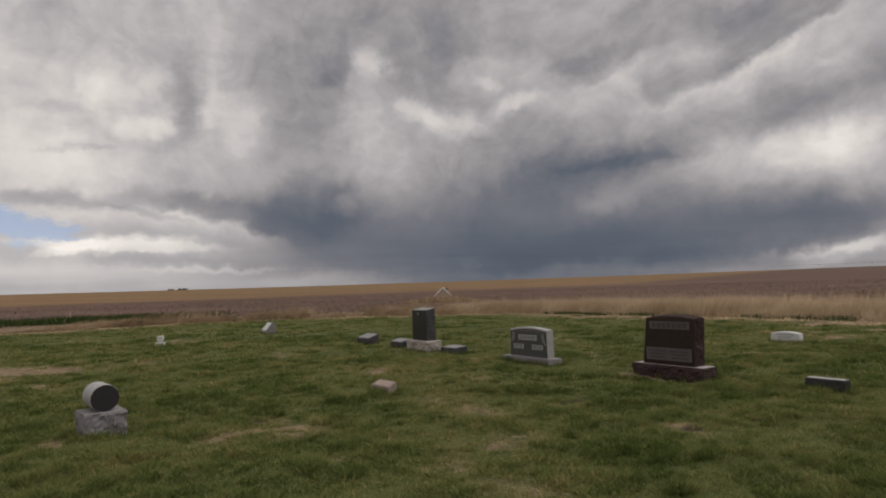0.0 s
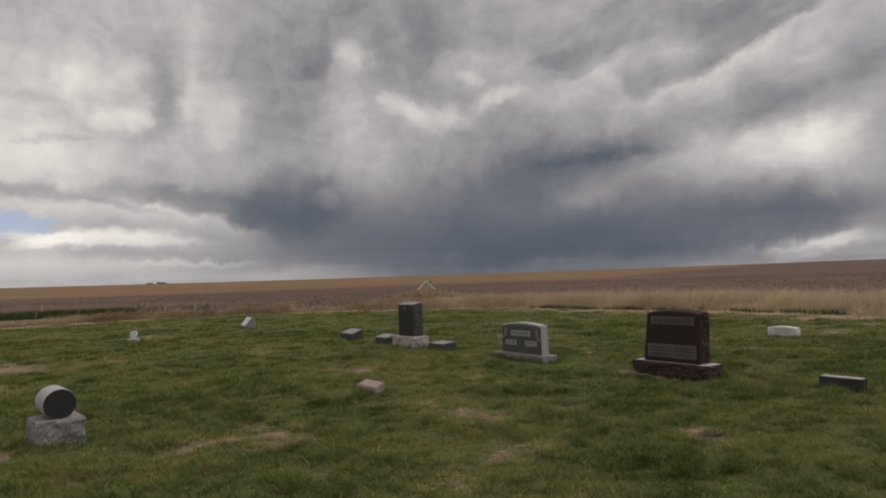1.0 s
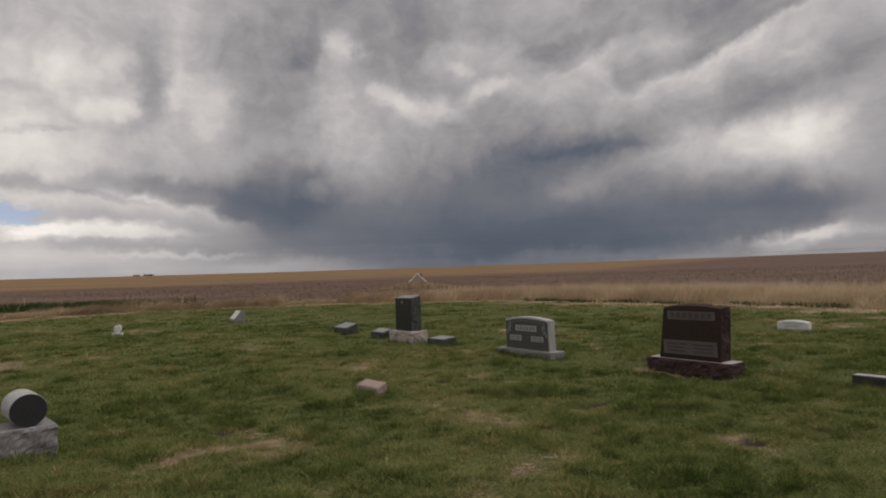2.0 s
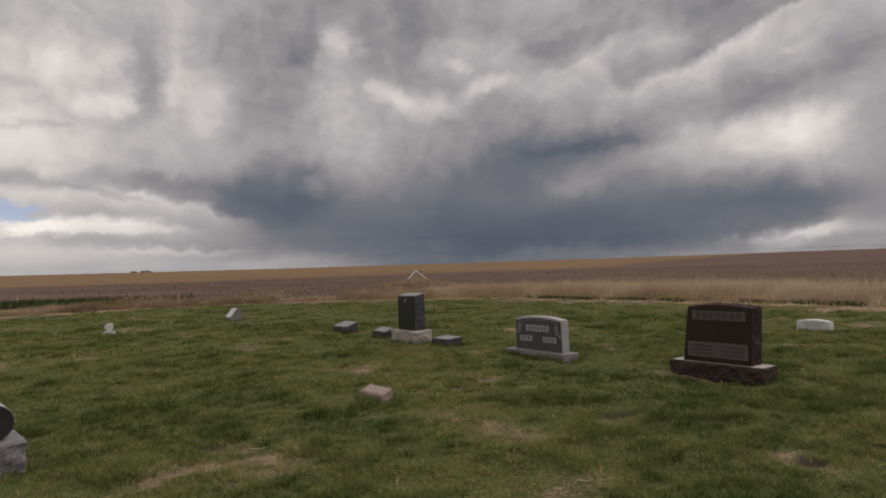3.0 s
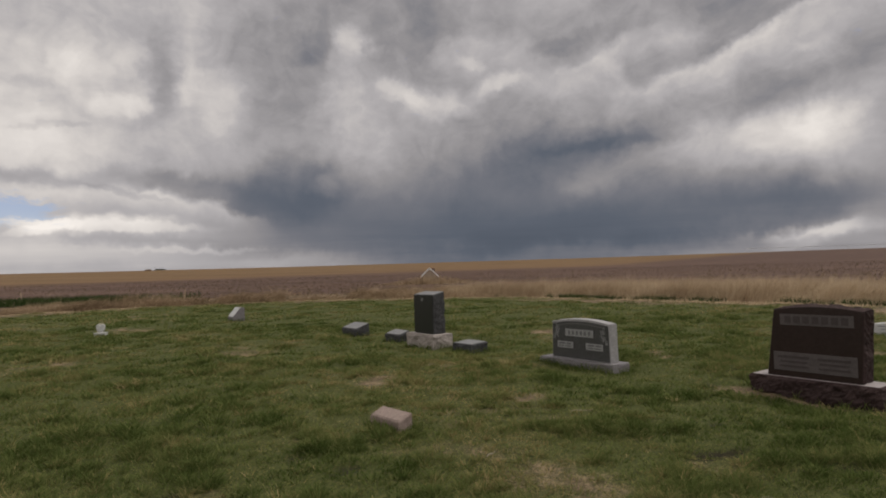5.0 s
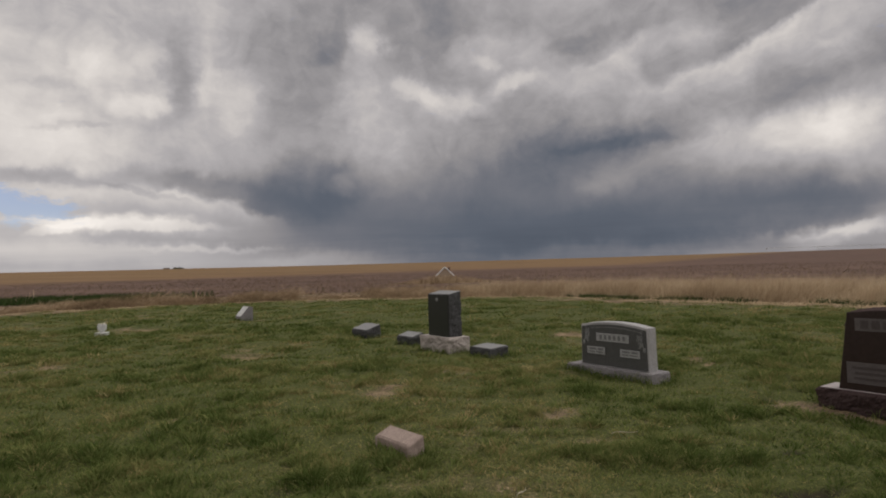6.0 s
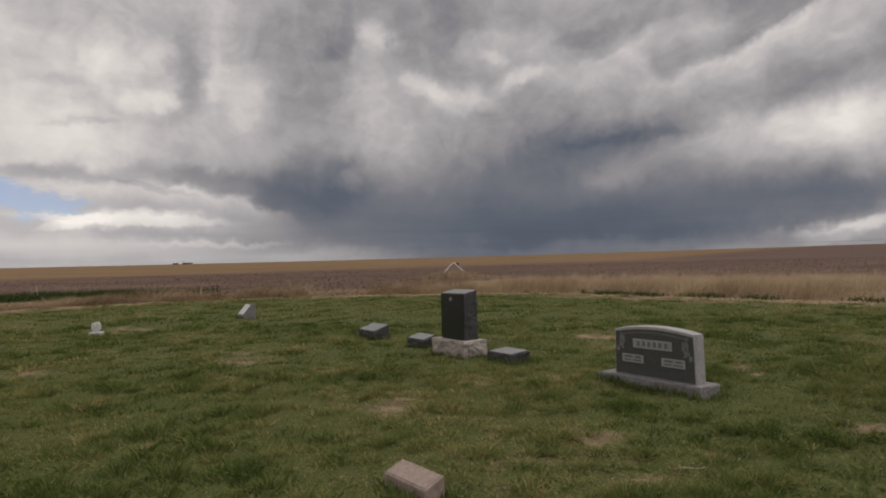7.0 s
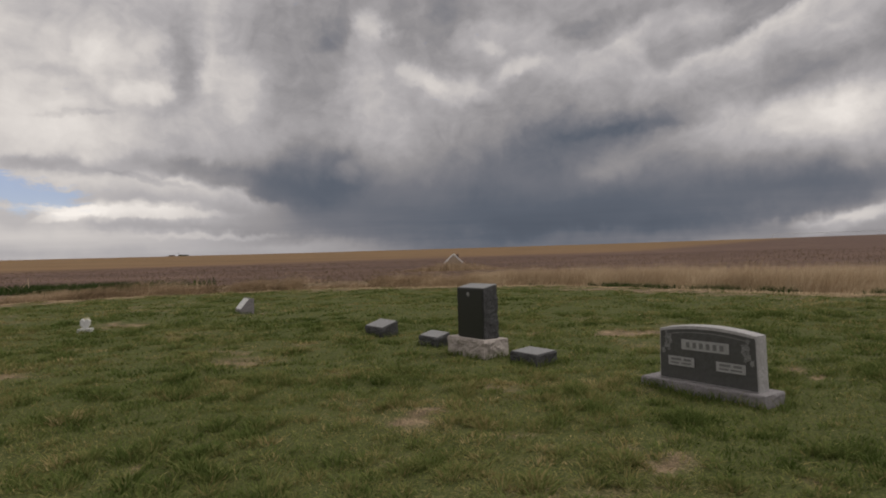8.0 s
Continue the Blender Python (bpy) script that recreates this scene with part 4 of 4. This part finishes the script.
def tall_grass():
    x, y = along_edge(150000, 2.2, 1.6, -0.6)
    s, a = past_edge(x, y)
    golden = smooth(2, 16, a)
    clump = lumps(x, y, 0.8, 41)
    mound = smooth(0.40, 0.66, lumps(x, y, 1.9, 43))
    keep = (s > 0.2) & (s < 9.0) & (rng.uniform(0, 1, len(x)) < 0.1 + 1.1 * clump * (golden + (1 - golden) * (0.25 + mound)))
    x, y, s, a, clump, golden, mound = (v[keep] for v in (x, y, s, a, clump, golden, mound))
    n = len(x)
    grown = smooth(0.4, 1.6, s)
    h = 0.10 + grown * (golden * (0.56 + 0.54 * clump) + (1 - golden) * (0.15 + 0.50 * mound) * (0.4 + 1.1 * clump))
    h = h * rng.uniform(0.55, 1.12, n) * (0.35 + 0.65 * smooth(-38, -24, a))
    tone = 0.50 + 0.34 * golden + rng.uniform(-0.22, 0.22, n) + 0.65 * (lumps(x, y, 2.2, 42) - 0.5) + 0.3 * (clump - 0.5) - 0.12 * (1 - golden) * (1 - mound)
    lean = rng.uniform(0.1, 0.8, n) + 0.8 * (1 - grown) + 0.3 * (1 - golden)
    tip = rng.normal(0.3, 1.0, n)
    blades("dry_grass", x, y, h, 0.018 * rng.uniform(0.6, 1.4, n), lean, tone, STRAW, "tall dry straw-coloured grass along the yard's edge", sink=0.05, tip=tip)


def cut_straw():
    """Pale straw left lying where the mower turns."""
    x, y = along_edge(30000, 2.0, 0.7, -1.4)
    s, a = past_edge(x, y)
    keep = (s > -1.4) & (s < 1.8) & (rng.uniform(0, 1, len(x)) < smooth(0.34, 0.6, lumps(x * 0.5, y, 0.9, 45)))
    x, y = x[keep], y[keep]
    n = len(x)
    blades("cut_straw", x, y, rng.uniform(0.03, 0.10, n), 0.020 * rng.uniform(0.6, 1.4, n), rng.uniform(1.5, 4.0, n), rng.uniform(0.55, 0.95, n), STRAW, "pale cut straw lying along the mown edge", "straw", 0.0)


def undergrowth():
    x, y = along_edge(26000, 2.0, 0.6, 0.1)
    s, a = past_edge(x, y)
    keep = (s > 0.1) & (s < 3.0) & (a > 6) & (rng.uniform(0, 1, len(x)) < smooth(0.46, 0.66, lumps(x, y, 1.6, 47)))
    x, y = x[keep], y[keep]
    n = len(x)
    blades("undergrowth", x, y, rng.uniform(0.10, 0.32, n), 0.025 * rng.uniform(0.6, 1.4, n), rng.uniform(0.2, 1.2, n), rng.uniform(0.1, 1.0, n), CROP, "green undergrowth at the foot of the dry grass", "weeds", 0.03)


def weeds():
    n = 20000
    x = rng.uniform(-40, -17, n)
    y = 39.5 + (x + 34) * 0.26 + rng.normal(0, 1.3, n)
    s, _ = past_edge(x, y)
    keep = (s > 2.0) & (rng.uniform(0, 1, n) < 0.2 + 1.1 * lumps(x, y, 2.5, 44) - 0.25 - 0.5 * smooth(-24, -18, x))
    x, y = x[keep], y[keep]
    n = len(x)
    blades("green_weeds", x, y, rng.uniform(0.3, 0.7, n), 0.04 * rng.uniform(0.6, 1.4, n), rng.uniform(0.2, 1.0, n), rng.uniform(0, 0.9, n), CROP, "dark green weeds beyond the dry verge", "weeds", 0.05)


def stubble():
    n = 45000
    a, r = rng.uniform(-44, 44, n), rng.uniform(40, 130, n)
    x, y = r * np.sin(np.radians(a)), r * np.cos(np.radians(a))
    s, _ = past_edge(x, y)
    keep = (s > 7) & (rng.uniform(0, 1, n) < lumps(x * 0.5, y, 5.0, 46) * 1.3)
    x, y, r = x[keep], y[keep], r[keep]
    n = len(x)
    blades("stubble", x, y, rng.uniform(0.08, 0.30, n) * (1.2 - r / 200), 0.0008 * r * rng.uniform(0.6, 1.4, n), rng.uniform(0.2, 1.6, n), rng.uniform(0.0, 0.40, n), STRAW, "dead brown stubble and weeds in the field", "stubble", 0.04)


def hut_weeds():
    n = 2200
    x, y = rng.normal(-1.8, 3.2, n), rng.normal(66.2, 1.3, n)
    keep = y < 68.3
    x, y = x[keep], y[keep]
    n = len(x)
    blades("weeds", x, y, rng.uniform(0.3, 1.15, n) * np.exp(-((x + 1.8) / 4.0) ** 2), np.full(n, 0.05), rng.uniform(0.1, 0.9, n), rng.uniform(0.3, 0.85, n), STRAW, "dead brown weeds round the little hut", "weeds", 0.05)


def stalks(x, y, count, seed):
    r = np.random.default_rng(seed)
    xs, ys = x + r.normal(0, 0.25, count), y + r.normal(0, 0.25, count)
    global rng
    keep, rng = rng, r
    blades("weed_stalks", xs, ys, r.uniform(0.45, 1.2, count), np.full(count, 0.04), r.uniform(0.1, 0.8, count), r.uniform(0.7, 1.0, count), STRAW, "tall bleached dead weed stalks", "weeds", 0.05)
    rng = keep


rough_turf()
uncut()
tall_grass()
cut_straw()
undergrowth()
weeds()
hut_weeds()
stubble()
for k, (sx, sy, c) in enumerate(((-17.6, 39.5, 7), (-16.0, 40.5, 6), (-10.8, 41.5, 4), (-26.5, 41.0, 8), (-24.6, 42.0, 9), (-3.0, 43.0, 3), (-5.4, 44.0, 4))):
    stalks(sx, sy, c, k + 70)
